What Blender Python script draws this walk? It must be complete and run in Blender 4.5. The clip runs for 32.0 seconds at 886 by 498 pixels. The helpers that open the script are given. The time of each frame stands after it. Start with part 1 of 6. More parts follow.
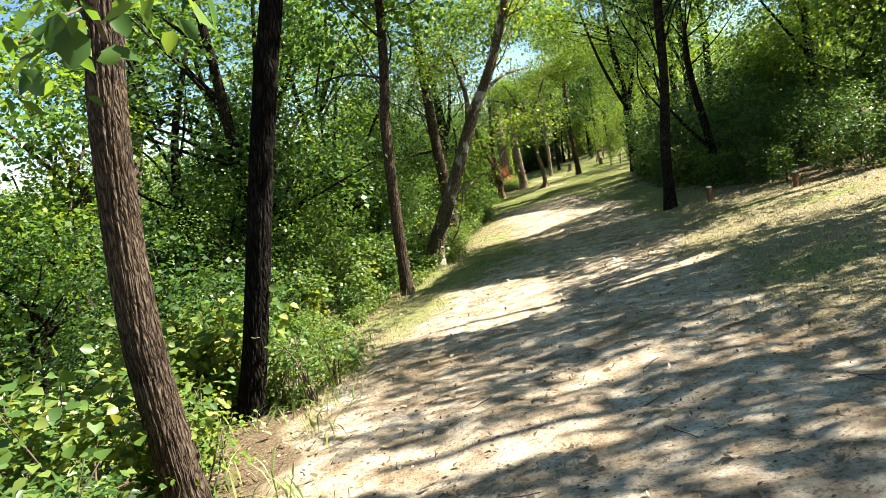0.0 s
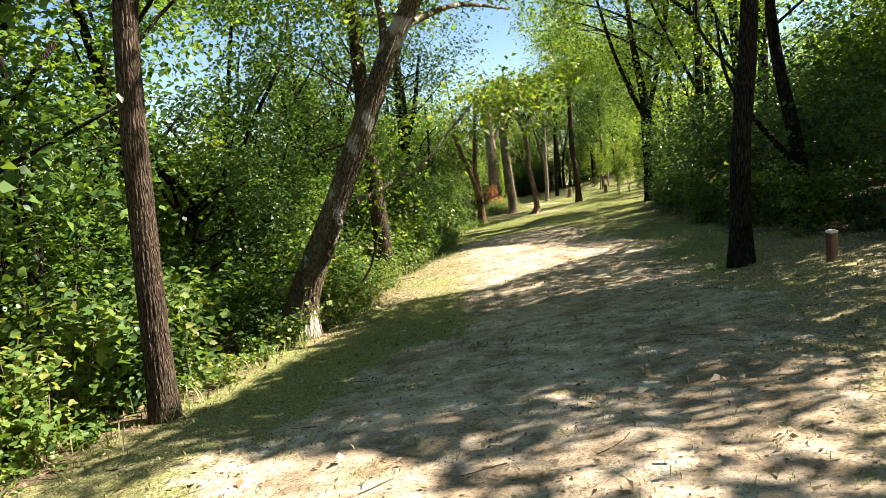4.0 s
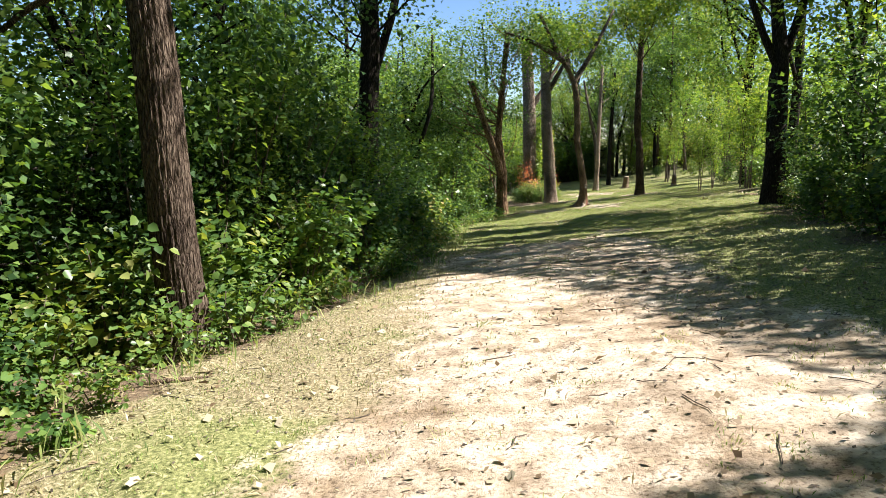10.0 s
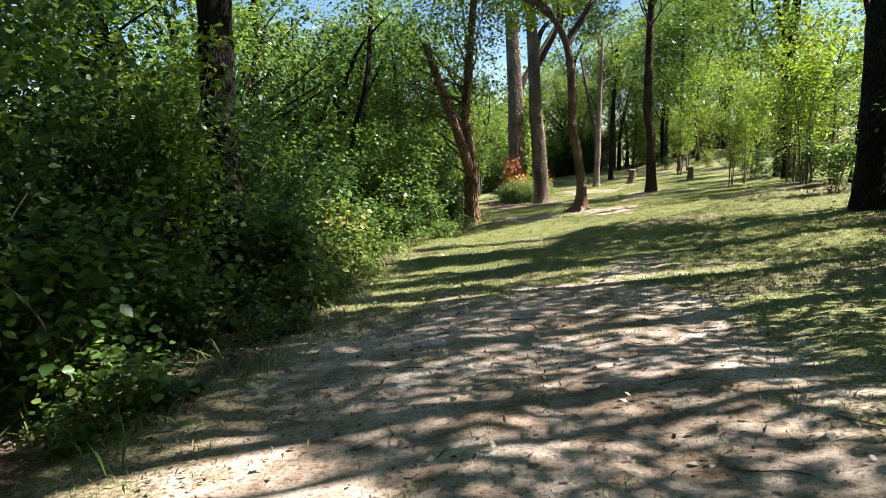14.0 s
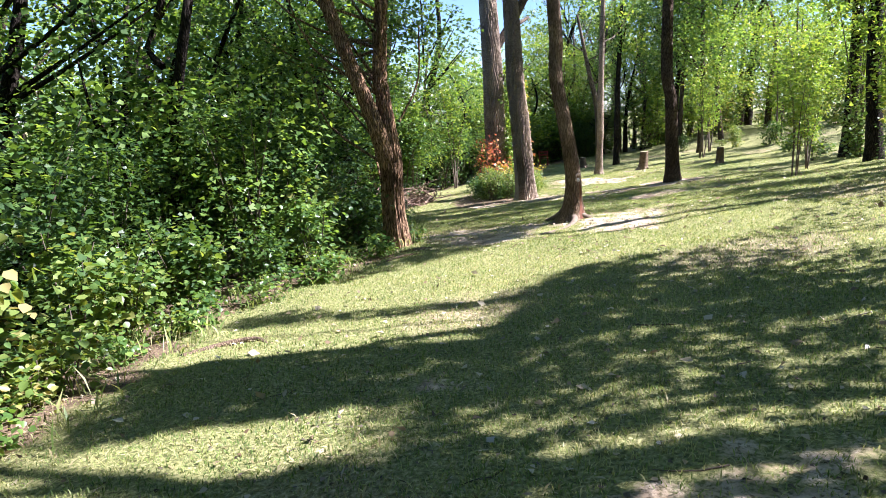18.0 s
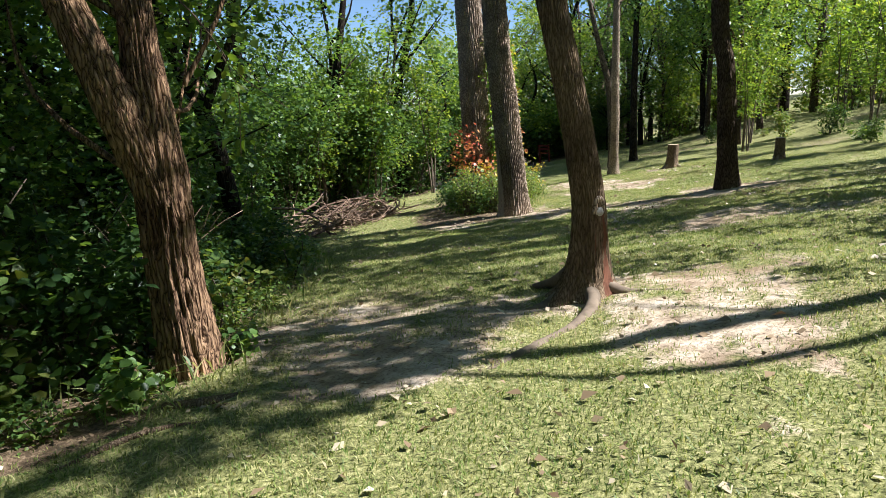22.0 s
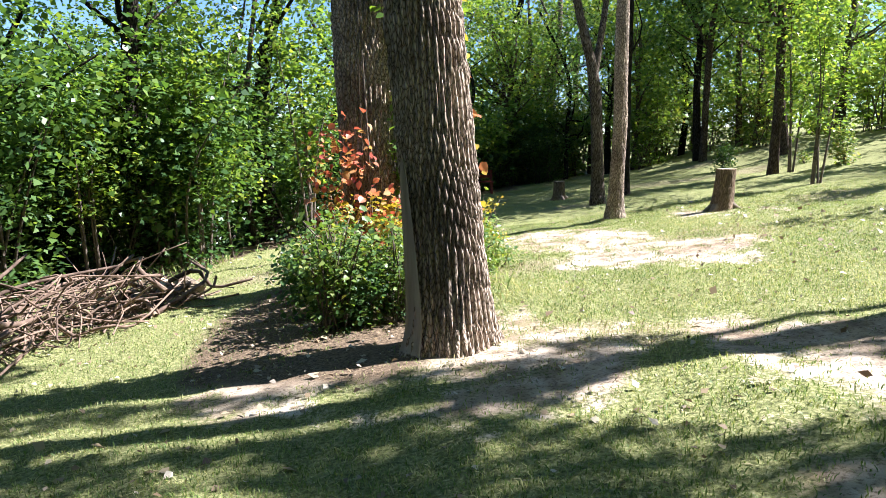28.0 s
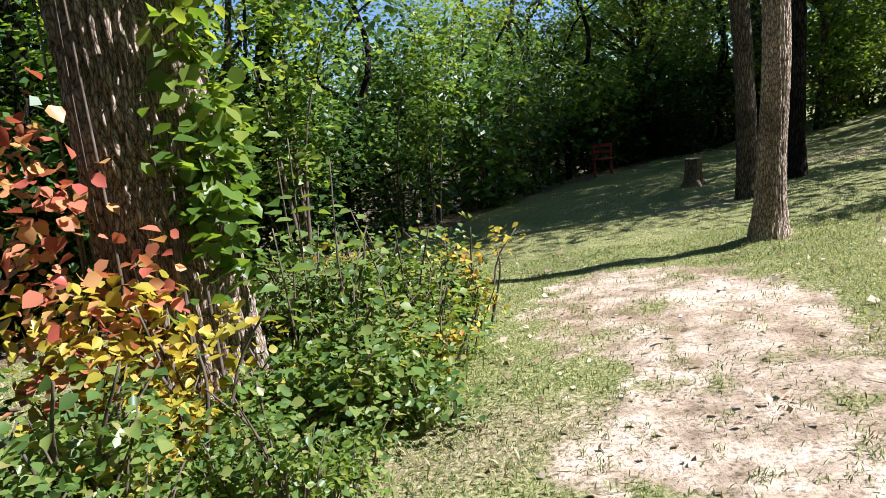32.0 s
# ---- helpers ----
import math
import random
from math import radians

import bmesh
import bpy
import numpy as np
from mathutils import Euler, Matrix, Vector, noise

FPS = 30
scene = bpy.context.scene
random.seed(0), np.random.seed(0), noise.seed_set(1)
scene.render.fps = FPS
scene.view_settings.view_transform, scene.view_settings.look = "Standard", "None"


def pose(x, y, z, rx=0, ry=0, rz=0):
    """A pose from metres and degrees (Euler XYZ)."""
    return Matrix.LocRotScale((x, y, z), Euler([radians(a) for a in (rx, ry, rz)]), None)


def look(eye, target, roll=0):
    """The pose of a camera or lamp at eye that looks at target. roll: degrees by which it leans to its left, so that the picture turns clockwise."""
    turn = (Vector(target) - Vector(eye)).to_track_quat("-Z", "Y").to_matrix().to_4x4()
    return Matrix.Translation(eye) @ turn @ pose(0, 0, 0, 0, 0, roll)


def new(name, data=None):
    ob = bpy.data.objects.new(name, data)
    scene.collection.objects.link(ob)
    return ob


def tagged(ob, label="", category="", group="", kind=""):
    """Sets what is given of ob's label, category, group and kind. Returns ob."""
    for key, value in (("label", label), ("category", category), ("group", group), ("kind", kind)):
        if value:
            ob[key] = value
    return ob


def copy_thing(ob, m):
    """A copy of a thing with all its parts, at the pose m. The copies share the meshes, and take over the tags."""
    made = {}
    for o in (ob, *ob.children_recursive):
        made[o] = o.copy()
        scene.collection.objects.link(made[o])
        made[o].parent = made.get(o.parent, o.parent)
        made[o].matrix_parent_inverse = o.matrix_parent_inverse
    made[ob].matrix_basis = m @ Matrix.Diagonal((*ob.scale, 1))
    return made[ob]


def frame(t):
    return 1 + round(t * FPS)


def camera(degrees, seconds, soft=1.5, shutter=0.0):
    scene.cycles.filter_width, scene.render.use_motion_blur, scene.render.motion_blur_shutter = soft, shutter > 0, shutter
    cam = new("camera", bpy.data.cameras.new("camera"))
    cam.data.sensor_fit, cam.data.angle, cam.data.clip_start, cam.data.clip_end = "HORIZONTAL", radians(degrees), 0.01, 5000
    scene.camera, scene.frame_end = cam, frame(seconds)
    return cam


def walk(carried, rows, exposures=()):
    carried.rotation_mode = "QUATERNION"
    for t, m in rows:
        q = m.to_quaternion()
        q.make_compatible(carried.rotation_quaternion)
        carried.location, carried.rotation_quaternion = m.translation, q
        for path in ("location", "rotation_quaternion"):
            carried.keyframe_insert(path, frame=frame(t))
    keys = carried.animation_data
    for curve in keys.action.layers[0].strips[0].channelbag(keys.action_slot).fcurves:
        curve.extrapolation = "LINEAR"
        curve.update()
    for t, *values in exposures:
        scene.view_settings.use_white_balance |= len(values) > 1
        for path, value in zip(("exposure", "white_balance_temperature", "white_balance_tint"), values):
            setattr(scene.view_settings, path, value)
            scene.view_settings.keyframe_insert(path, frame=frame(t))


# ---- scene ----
cam = camera(66.9, 32.0, soft=0.5)
# seconds, x, y, z, yaw, pitch, roll
ROWS = [
    (0, 0.274, -0.562, 1.745, -1.57, -9.75, 9.12),
    (0.5, 0.543, 0.348, 1.638, -0.25, -9.04, 9.63),
    (1, 0.807, 1.283, 1.505, -0.23, -7.68, 9.61),
    (1.5, 1.047, 2.258, 1.355, -1.12, -6.91, 9.24),
    (2, 1.330, 3.253, 1.224, -1.46, -6.58, 8.31),
    (2.5, 1.589, 4.256, 1.111, -0.93, -7.00, 7.45),
    (3, 1.762, 5.222, 1.005, -0.09, -7.35, 5.98),
    (3.5, 1.897, 6.178, 0.905, -1.19, -7.78, 4.94),
    (5.5, 2.390, 9.995, 0.488, 0.67, -8.47, 2.73),
    (6, 2.502, 10.881, 0.382, 0.81, -8.78, 2.36),
    (6.5, 2.658, 11.702, 0.326, 0.60, -8.84, 1.82),
    (7, 2.781, 12.472, 0.282, -0.34, -9.36, 1.84),
    (7.5, 2.975, 13.250, 0.273, 0.40, -9.74, 1.02),
    (8, 3.114, 14.031, 0.228, 0.65, -10.47, 0.66),
    (8.5, 3.204, 14.815, 0.160, 0.97, -10.58, 0.63),
    (9, 3.275, 15.581, 0.092, 0.85, -10.43, 0.63),
    (9.5, 3.344, 16.324, 0.037, 1.89, -10.36, 0.32),
    (10, 3.403, 17.048, -0.020, 2.80, -9.68, -0.20),
    (10.5, 3.465, 17.770, -0.100, 3.83, -8.97, -0.19),
    (11, 3.563, 18.488, -0.156, 3.99, -9.00, 0.59),
    (11.5, 3.657, 19.191, -0.191, 3.87, -9.20, 0.77),
    (12, 3.788, 19.911, -0.197, 3.68, -9.29, 0.59),
    (12.5, 3.935, 20.663, -0.205, 3.08, -9.47, 0.62),
    (13, 4.072, 21.435, -0.224, 2.88, -9.47, 0.90),
    (13.5, 4.239, 22.197, -0.252, 2.53, -9.88, 0.34),
    (14, 4.358, 22.972, -0.317, 2.62, -10.13, 0.66),
    (14.5, 4.513, 23.768, -0.358, 2.47, -10.16, 0.99),
    (16.5, 5.210, 27.027, -0.481, 2.50, -11.16, 1.67),
    (17, 5.350, 27.860, -0.548, 2.48, -11.11, 1.99),
    (17.5, 5.455, 28.701, -0.630, 2.71, -11.41, 2.13),
    (18, 5.580, 29.533, -0.697, 2.78, -11.31, 1.85),
    (18.5, 5.681, 30.322, -0.761, 2.78, -11.65, 2.02),
    (19, 5.818, 31.103, -0.790, 3.07, -11.85, 1.71),
    (19.5, 5.902, 31.863, -0.800, 2.79, -11.97, 2.00),
    (20, 5.990, 32.628, -0.813, 2.80, -11.85, 2.02),
    (20.5, 6.091, 33.396, -0.856, 2.39, -11.89, 1.83),
    (21, 6.196, 34.148, -0.918, 2.56, -12.11, 1.97),
    (21.5, 6.305, 34.830, -0.963, 2.61, -11.91, 2.12),
    (22, 6.336, 35.455, -1.009, 3.09, -11.78, 2.51),
    (22.5, 6.354, 36.085, -1.012, 5.30, -11.75, 2.04),
    (23, 6.329, 36.706, -0.986, 6.13, -11.94, 1.96),
    (23.5, 6.316, 37.333, -1.046, 7.58, -11.56, 1.66),
    (24, 6.282, 37.964, -1.101, 9.04, -10.76, 1.07),
    (24.5, 6.220, 38.620, -1.167, 11.23, -10.30, 1.11),
    (26.5, 6.172, 41.770, -1.395, 8.15, -8.87, 0.95),
    (27, 6.206, 42.643, -1.505, 7.59, -8.43, 0.29),
    (27.5, 6.381, 43.576, -1.591, 3.21, -8.90, 0.16),
    (28, 6.705, 44.496, -1.696, -2.89, -9.50, 0.99),
    (28.5, 7.033, 45.288, -1.710, -8.44, -10.18, 1.93),
    (29, 7.275, 45.970, -1.701, -8.52, -10.15, 2.41),
    (29.5, 7.583, 46.710, -1.693, -5.64, -9.82, 2.76),
    (30, 7.779, 47.348, -1.700, -3.16, -9.04, 2.80),
    (30.5, 7.964, 47.931, -1.739, -1.35, -8.71, 2.99),
    (31, 8.237, 48.467, -1.748, -0.12, -8.18, 2.26),
    (31.5, 8.409, 48.917, -1.772, 3.56, -8.31, 2.38),
    (32, 8.506, 49.389, -1.736, 10.43, -11.31, 5.26),
]
walk(cam, [(t, pose(x, y, z, 90 + pitch, roll, yaw)) for t, x, y, z, yaw, pitch, roll in ROWS],
     exposures=[(t, e, k, g) for t, e, k, g in ((0, 2.1, 6600, 6), (3, 2.0, 6800, 11), (6, 2.35, 7000, 11), (8, 2.3, 6700, 11), (10, 1.75, 6100, 13), (11.5, 1.25, 5900, 15), (13.5, 1.7, 6000, 17), (16.5, 2.2, 5750, 25), (19, 2.25, 5600, 24), (20.5, 2.0, 5650, 19), (22, 1.45, 5900, 13), (24, 1.45, 6000, 11), (26.5, 1.95, 6200, 14), (28, 2.08, 5600, 16), (29, 1.98, 5600, 16), (30.2, 1.45, 5700, 16), (32, 1.4, 5700, 17))])

# ---- light: clear September noon, sun from the right ----
SUN_DIR = Vector((0.675, 0.035, 0.743)).normalized()
elev = math.asin(SUN_DIR.z)
world = bpy.data.worlds.new("sky")
scene.world = world
world.use_nodes = True
wn = world.node_tree
sky = wn.nodes.new("ShaderNodeTexSky")
sky.sky_type = "NISHITA"
sky.sun_disc = False
sky.sun_elevation = elev
sky.sun_rotation = math.atan2(SUN_DIR.x, SUN_DIR.y)
sky.altitude = 1500
sky.air_density, sky.dust_density, sky.ozone_density = 1.0, 0.1, 2.5
deep = wn.nodes.new("ShaderNodeHueSaturation")
deep.inputs["Saturation"].default_value = 1.06
wn.links.new(sky.outputs[0], deep.inputs["Color"])
wn.links.new(deep.outputs[0], wn.nodes["Background"].inputs[0])
wn.nodes["Background"].inputs[1].default_value = 0.052
sun = new("sun", bpy.data.lights.new("sun", "SUN"))
sun.data.energy, sun.data.angle, sun.data.color = 5.0, radians(0.53), (1.0, 0.95, 0.86)
sun.matrix_world = look(Vector((0, 0, 30)) + SUN_DIR * 30, (0, 0, 30))


# ---- materials ----
def material(name):
    m = bpy.data.materials.new(name)
    m.use_nodes = True
    return m, m.node_tree.nodes, m.node_tree.links, m.node_tree.nodes["Principled BSDF"]


def ramp(nodes, stops):
    r = nodes.new("ShaderNodeValToRGB")
    while len(r.color_ramp.elements) < len(stops):
        r.color_ramp.elements.new(0.5)
    for e, (p, c) in zip(r.color_ramp.elements, stops):
        e.position, e.color = p, (*c, 1)
    return r


def noise_tex(nodes, links, scale, detail=4.0, rough=0.55, coords=None, stretch=None):
    n = nodes.new("ShaderNodeTexNoise")
    n.inputs["Scale"].default_value, n.inputs["Detail"].default_value, n.inputs["Roughness"].default_value = scale, detail, rough
    c = coords
    if c is None:
        c = nodes.new("ShaderNodeTexCoord").outputs["Object"]
    if stretch:
        mp = nodes.new("ShaderNodeMapping")
        mp.inputs["Scale"].default_value = stretch
        links.new(c, mp.inputs[0])
        c = mp.outputs[0]
    links.new(c, n.inputs["Vector"])
    return n


def mix_rgb(nodes, links, fac, a, b, kind="MIX"):
    m = nodes.new("ShaderNodeMix")
    m.data_type, m.blend_type = "RGBA", kind
    for sock, v in ((m.inputs["Factor"], fac), (m.inputs["A"], a), (m.inputs["B"], b)):
        if isinstance(v, (int, float)):
            sock.default_value = v
        elif isinstance(v, tuple):
            sock.default_value = (*v, 1)
        else:
            links.new(v, sock)
    return m.outputs["Result"]


def bump(nodes, links, bsdf, height, strength, dist=0.02):
    b = nodes.new("ShaderNodeBump")
    b.inputs["Strength"].default_value, b.inputs["Distance"].default_value = strength, dist
    links.new(height, b.inputs["Height"])
    links.new(b.outputs[0], bsdf.inputs["Normal"])


def leaf_material(name, stops, through_light=0.45, rough=0.4, tint=(1.5, 1.35, 0.5)):
    """Thin leaves: diffuse and gloss above, light let through; hue varies from leaf to leaf and over a metre or two."""
    m, nodes, links, bsdf = material(name)
    geo = nodes.new("ShaderNodeNewGeometry")
    r = ramp(nodes, stops)
    big = noise_tex(nodes, links, 0.55, 2.0, coords=geo.outputs["Position"])
    add = nodes.new("ShaderNodeMath")
    add.operation = "MULTIPLY_ADD"
    links.new(big.outputs[0], add.inputs[0])
    add.inputs[1].default_value = 0.9
    sub = nodes.new("ShaderNodeMath")
    sub.operation = "MULTIPLY_ADD"
    links.new(geo.outputs["Random Per Island"], sub.inputs[0])
    sub.inputs[1].default_value, sub.inputs[2].default_value = 0.8, -0.38
    links.new(sub.outputs[0], add.inputs[2])
    links.new(add.outputs[0], r.inputs[0])
    links.new(r.outputs[0], bsdf.inputs["Base Color"])
    bsdf.inputs["Roughness"].default_value = rough
    bsdf.inputs["Specular IOR Level"].default_value = 0.4
    tr = nodes.new("ShaderNodeBsdfTranslucent")
    col = mix_rgb(nodes, links, 1.0, r.outputs[0], tint, "MULTIPLY")
    links.new(col, tr.inputs[0])
    mx = nodes.new("ShaderNodeMixShader")
    mx.inputs[0].default_value = through_light
    links.new(bsdf.outputs[0], mx.inputs[1])
    links.new(tr.outputs[0], mx.inputs[2])
    links.new(mx.outputs[0], nodes["Material Output"].inputs[0])
    return m


def bark_material(name, dark, mid, pale, scale=2.0, strength=0.8, moss=0.0, plate=0.2, bare=0.0):
    """Furrowed bark: ridges run up the stem, plates between them greyer, with lichen stains."""
    m, nodes, links, bsdf = material(name)
    c = nodes.new("ShaderNodeTexCoord").outputs["Object"]
    fur = noise_tex(nodes, links, 11 * scale, 5.0, 0.6, c, (1, 1, 0.16))
    warp = mix_rgb(nodes, links, 0.07, c, noise_tex(nodes, links, 4, 3, coords=c).outputs["Color"])
    mp = nodes.new("ShaderNodeMapping")
    mp.inputs["Scale"].default_value = (1, 1, plate)
    links.new(warp, mp.inputs[0])
    vo = nodes.new("ShaderNodeTexVoronoi")
    vo.feature = "DISTANCE_TO_EDGE"
    vo.inputs["Scale"].default_value = 13 * scale
    links.new(mp.outputs[0], vo.inputs["Vector"])
    vor = nodes.new("ShaderNodeMath")
    vor.operation = "MULTIPLY"
    links.new(vo.outputs["Distance"], vor.inputs[0])
    vor.inputs[1].default_value = 1.8
    r = ramp(nodes, [(0.0, dark), (0.12, mid), (0.6, pale)])
    links.new(vor.outputs[0], r.inputs[0])
    big = noise_tex(nodes, links, 1.3, 4.0, 0.6, c)
    stain = ramp(nodes, [(0.35, (0.55, 0.52, 0.5)), (0.62, (1.15, 1.1, 1.02))])
    links.new(big.outputs[0], stain.inputs[0])
    col = mix_rgb(nodes, links, 1.0, r.outputs[0], stain.outputs[0], "MULTIPLY")
    fine = ramp(nodes, [(0.3, (0.8, 0.8, 0.8)), (0.7, (1.15, 1.15, 1.15))])
    links.new(fur.outputs[0], fine.inputs[0])
    col = mix_rgb(nodes, links, 0.8, col, fine.outputs[0], "MULTIPLY")
    if moss:
        mo = noise_tex(nodes, links, 2.4, 5.0, 0.65, c)
        mr = ramp(nodes, [(0.52, (0, 0, 0)), (0.66, (moss, moss, moss))])
        links.new(mo.outputs[0], mr.inputs[0])
        col = mix_rgb(nodes, links, mr.outputs[0], col, (0.16, 0.17, 0.06))
    if bare:
        bn = noise_tex(nodes, links, 3.4, 4.0, 0.55, c, (1, 1, 0.6))
        br = ramp(nodes, [(0.55, (0, 0, 0)), (0.6, (bare, bare, bare))])
        links.new(bn.outputs[0], br.inputs[0])
        col = mix_rgb(nodes, links, br.outputs[0], col, (0.46, 0.41, 0.35))
    links.new(col, bsdf.inputs["Base Color"])
    bsdf.inputs["Roughness"].default_value = 0.92
    bsdf.inputs["Specular IOR Level"].default_value = 0.06
    h = nodes.new("ShaderNodeMath")
    h.operation = "MULTIPLY_ADD"
    links.new(vor.outputs[0], h.inputs[0])
    h.inputs[1].default_value = 0.9
    links.new(fur.outputs[0], h.inputs[2])
    bump(nodes, links, bsdf, h.outputs[0], strength, 0.025)
    return m


def plain_material(name, stops, scale=6.0, rough=0.8, stretch=None, strength=0.3, per_thing=0.0):
    m, nodes, links, bsdf = material(name)
    n = noise_tex(nodes, links, scale, 6.0, 0.6, stretch=stretch)
    r = ramp(nodes, stops)
    links.new(n.outputs[0], r.inputs[0])
    out = r.outputs[0]
    if per_thing:
        g = nodes.new("ShaderNodeNewGeometry")
        info = nodes.new("ShaderNodeObjectInfo")
        rr = ramp(nodes, [(0.0, (1 - per_thing,) * 3), (1.0, (1 + per_thing,) * 3)])
        ad = nodes.new("ShaderNodeMath")
        ad.operation = "FRACT"
        a2 = nodes.new("ShaderNodeMath")
        links.new(g.outputs["Random Per Island"], a2.inputs[0])
        links.new(info.outputs["Random"], a2.inputs[1])
        links.new(a2.outputs[0], ad.inputs[0])
        links.new(ad.outputs[0], rr.inputs[0])
        out = mix_rgb(nodes, links, 1.0, out, rr.outputs[0], "MULTIPLY")
    links.new(out, bsdf.inputs["Base Color"])
    bsdf.inputs["Roughness"].default_value = rough
    bsdf.inputs["Specular IOR Level"].default_value = 0.25
    bump(nodes, links, bsdf, n.outputs[0], strength, 0.01)
    return m


LEAF = leaf_material("leaf_green", [(0.1, (0.042, 0.092, 0.024)), (0.5, (0.1, 0.19, 0.043)), (0.85, (0.19, 0.28, 0.066))], 0.5)
LEAF_DEEP = leaf_material("leaf_deep_green", [(0.1, (0.03, 0.068, 0.021)), (0.55, (0.066, 0.134, 0.036)), (0.9, (0.12, 0.2, 0.05))], 0.48)
LEAF_LIGHT = leaf_material("leaf_yellow_green", [(0.1, (0.08, 0.15, 0.026)), (0.5, (0.15, 0.25, 0.04)), (0.9, (0.26, 0.31, 0.06))], 0.55)
LEAF_WEED = leaf_material("leaf_weed", [(0.05, (0.055, 0.11, 0.03)), (0.45, (0.12, 0.2, 0.045)), (0.75, (0.22, 0.27, 0.07)), (0.97, (0.36, 0.3, 0.12))], 0.45)
LEAF_RED = leaf_material("leaf_autumn", [(0.05, (0.38, 0.09, 0.06)), (0.35, (0.52, 0.2, 0.11)), (0.6, (0.56, 0.33, 0.12)), (0.85, (0.48, 0.41, 0.1))], 0.4, tint=(1.2, 1.05, 0.7))
LEAF_YELLOW = leaf_material("leaf_yellow", [(0.1, (0.3, 0.27, 0.03)), (0.6, (0.5, 0.4, 0.05)), (0.95, (0.5, 0.24, 0.05))], 0.4, tint=(1.2, 1.1, 0.5))
LEAF_DRY = leaf_material("leaf_fallen", [(0.1, (0.14, 0.09, 0.05)), (0.45, (0.3, 0.22, 0.13)), (0.75, (0.46, 0.39, 0.27)), (0.96, (0.5, 0.44, 0.33))], 0.12, tint=(1, 1, 1))
GRASS = leaf_material("grass_blades", [(0.05, (0.09, 0.14, 0.04)), (0.38, (0.17, 0.245, 0.065)), (0.66, (0.3, 0.33, 0.115)), (0.95, (0.52, 0.48, 0.26))], 0.45, tint=(1.2, 1.12, 0.7))
STRAW = leaf_material("grass_dry", [(0.05, (0.19, 0.16, 0.075)), (0.5, (0.34, 0.29, 0.15)), (0.9, (0.45, 0.38, 0.23))], 0.25, tint=(1.05, 1, 0.8))
for mt in (GRASS, STRAW):
    mt.node_tree.nodes["Principled BSDF"].inputs["Specular IOR Level"].default_value = 0.2
BARK = bark_material("bark_grey_brown", (0.024, 0.018, 0.014), (0.09, 0.071, 0.055), (0.2, 0.168, 0.135), 3.8, plate=0.15)
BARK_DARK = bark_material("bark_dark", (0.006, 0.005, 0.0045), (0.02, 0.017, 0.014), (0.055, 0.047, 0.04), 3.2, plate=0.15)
BARK_RED = bark_material("bark_reddish", (0.03, 0.018, 0.013), (0.18, 0.115, 0.074), (0.38, 0.26, 0.165), 3.0, 0.9, plate=0.12)
BARK_BROWN = bark_material("bark_brown", (0.022, 0.016, 0.012), (0.07, 0.052, 0.04), (0.14, 0.11, 0.086), 3.8, 0.8, plate=0.15)
BARK_PALE = bark_material("bark_pale", (0.06, 0.048, 0.036), (0.2, 0.165, 0.125), (0.34, 0.295, 0.235), 2.0, 0.7, moss=0.6)
BARK_MOSSY = bark_material("bark_mossy", (0.04, 0.03, 0.021), (0.13, 0.1, 0.072), (0.25, 0.205, 0.155), 3.4, 0.9, moss=0.75, plate=0.15, bare=0.9)
BARK_NEAR = bark_material("bark_furrowed", (0.05, 0.038, 0.03), (0.25, 0.2, 0.158), (0.5, 0.425, 0.355), 4.0, 0.5, plate=0.3)
# near-black albedo: the shade on this trunk is put into the bark colour
BARK_SHADE_BLACK = bark_material("bark_shade_black", (0.003, 0.003, 0.0025), (0.007, 0.006, 0.0055), (0.021, 0.018, 0.016))
BARK_FINE = bark_material("bark_fine_brown", (0.075, 0.055, 0.038), (0.155, 0.115, 0.08), (0.26, 0.2, 0.145), 4.5, 0.5, plate=0.1)
ROOT_BARK = plain_material("root_bark", [(0.3, (0.1, 0.075, 0.053)), (0.7, (0.23, 0.18, 0.132))], 9, 0.92, None, 0.4)
TWIG = plain_material("twig_bark", [(0.3, (0.05, 0.038, 0.028)), (0.7, (0.16, 0.125, 0.095))], 20, 0.9)
WOOD = plain_material("bare_grey_wood", [(0.3, (0.2, 0.165, 0.13)), (0.7, (0.42, 0.37, 0.31))], 9, 0.85, (1, 1, 0.12), 0.4)
STICK = plain_material("dead_branch_wood", [(0.3, (0.07, 0.043, 0.03)), (0.7, (0.27, 0.185, 0.13))], 9, 0.85, (1, 1, 0.3), 0.4, per_thing=0.35)
CUT = plain_material("cut_wood", [(0.3, (0.28, 0.2, 0.12)), (0.7, (0.5, 0.41, 0.28))], 14, 0.85)
ROT = plain_material("rotten_red_wood", [(0.3, (0.06, 0.025, 0.016)), (0.7, (0.2, 0.085, 0.05))], 12, 0.9, (1, 1, 0.12), 0.8)
POST = plain_material("weathered_post", [(0.3, (0.1, 0.05, 0.03)), (0.7, (0.26, 0.14, 0.085))], 12, 0.85, (1, 1, 0.12), 0.4)
WHITE = plain_material("white_cap_paint", [(0.3, (0.62, 0.6, 0.55)), (0.7, (0.8, 0.78, 0.74))], 10, 0.7)
STONE = plain_material("pale_stone", [(0.35, (0.2, 0.19, 0.19)), (0.65, (0.48, 0.46, 0.45))], 16, 0.6, None, 0.7)
REDPAINT = plain_material("red_paint", [(0.3, (0.14, 0.022, 0.016)), (0.7, (0.24, 0.04, 0.025))], 8, 0.6)

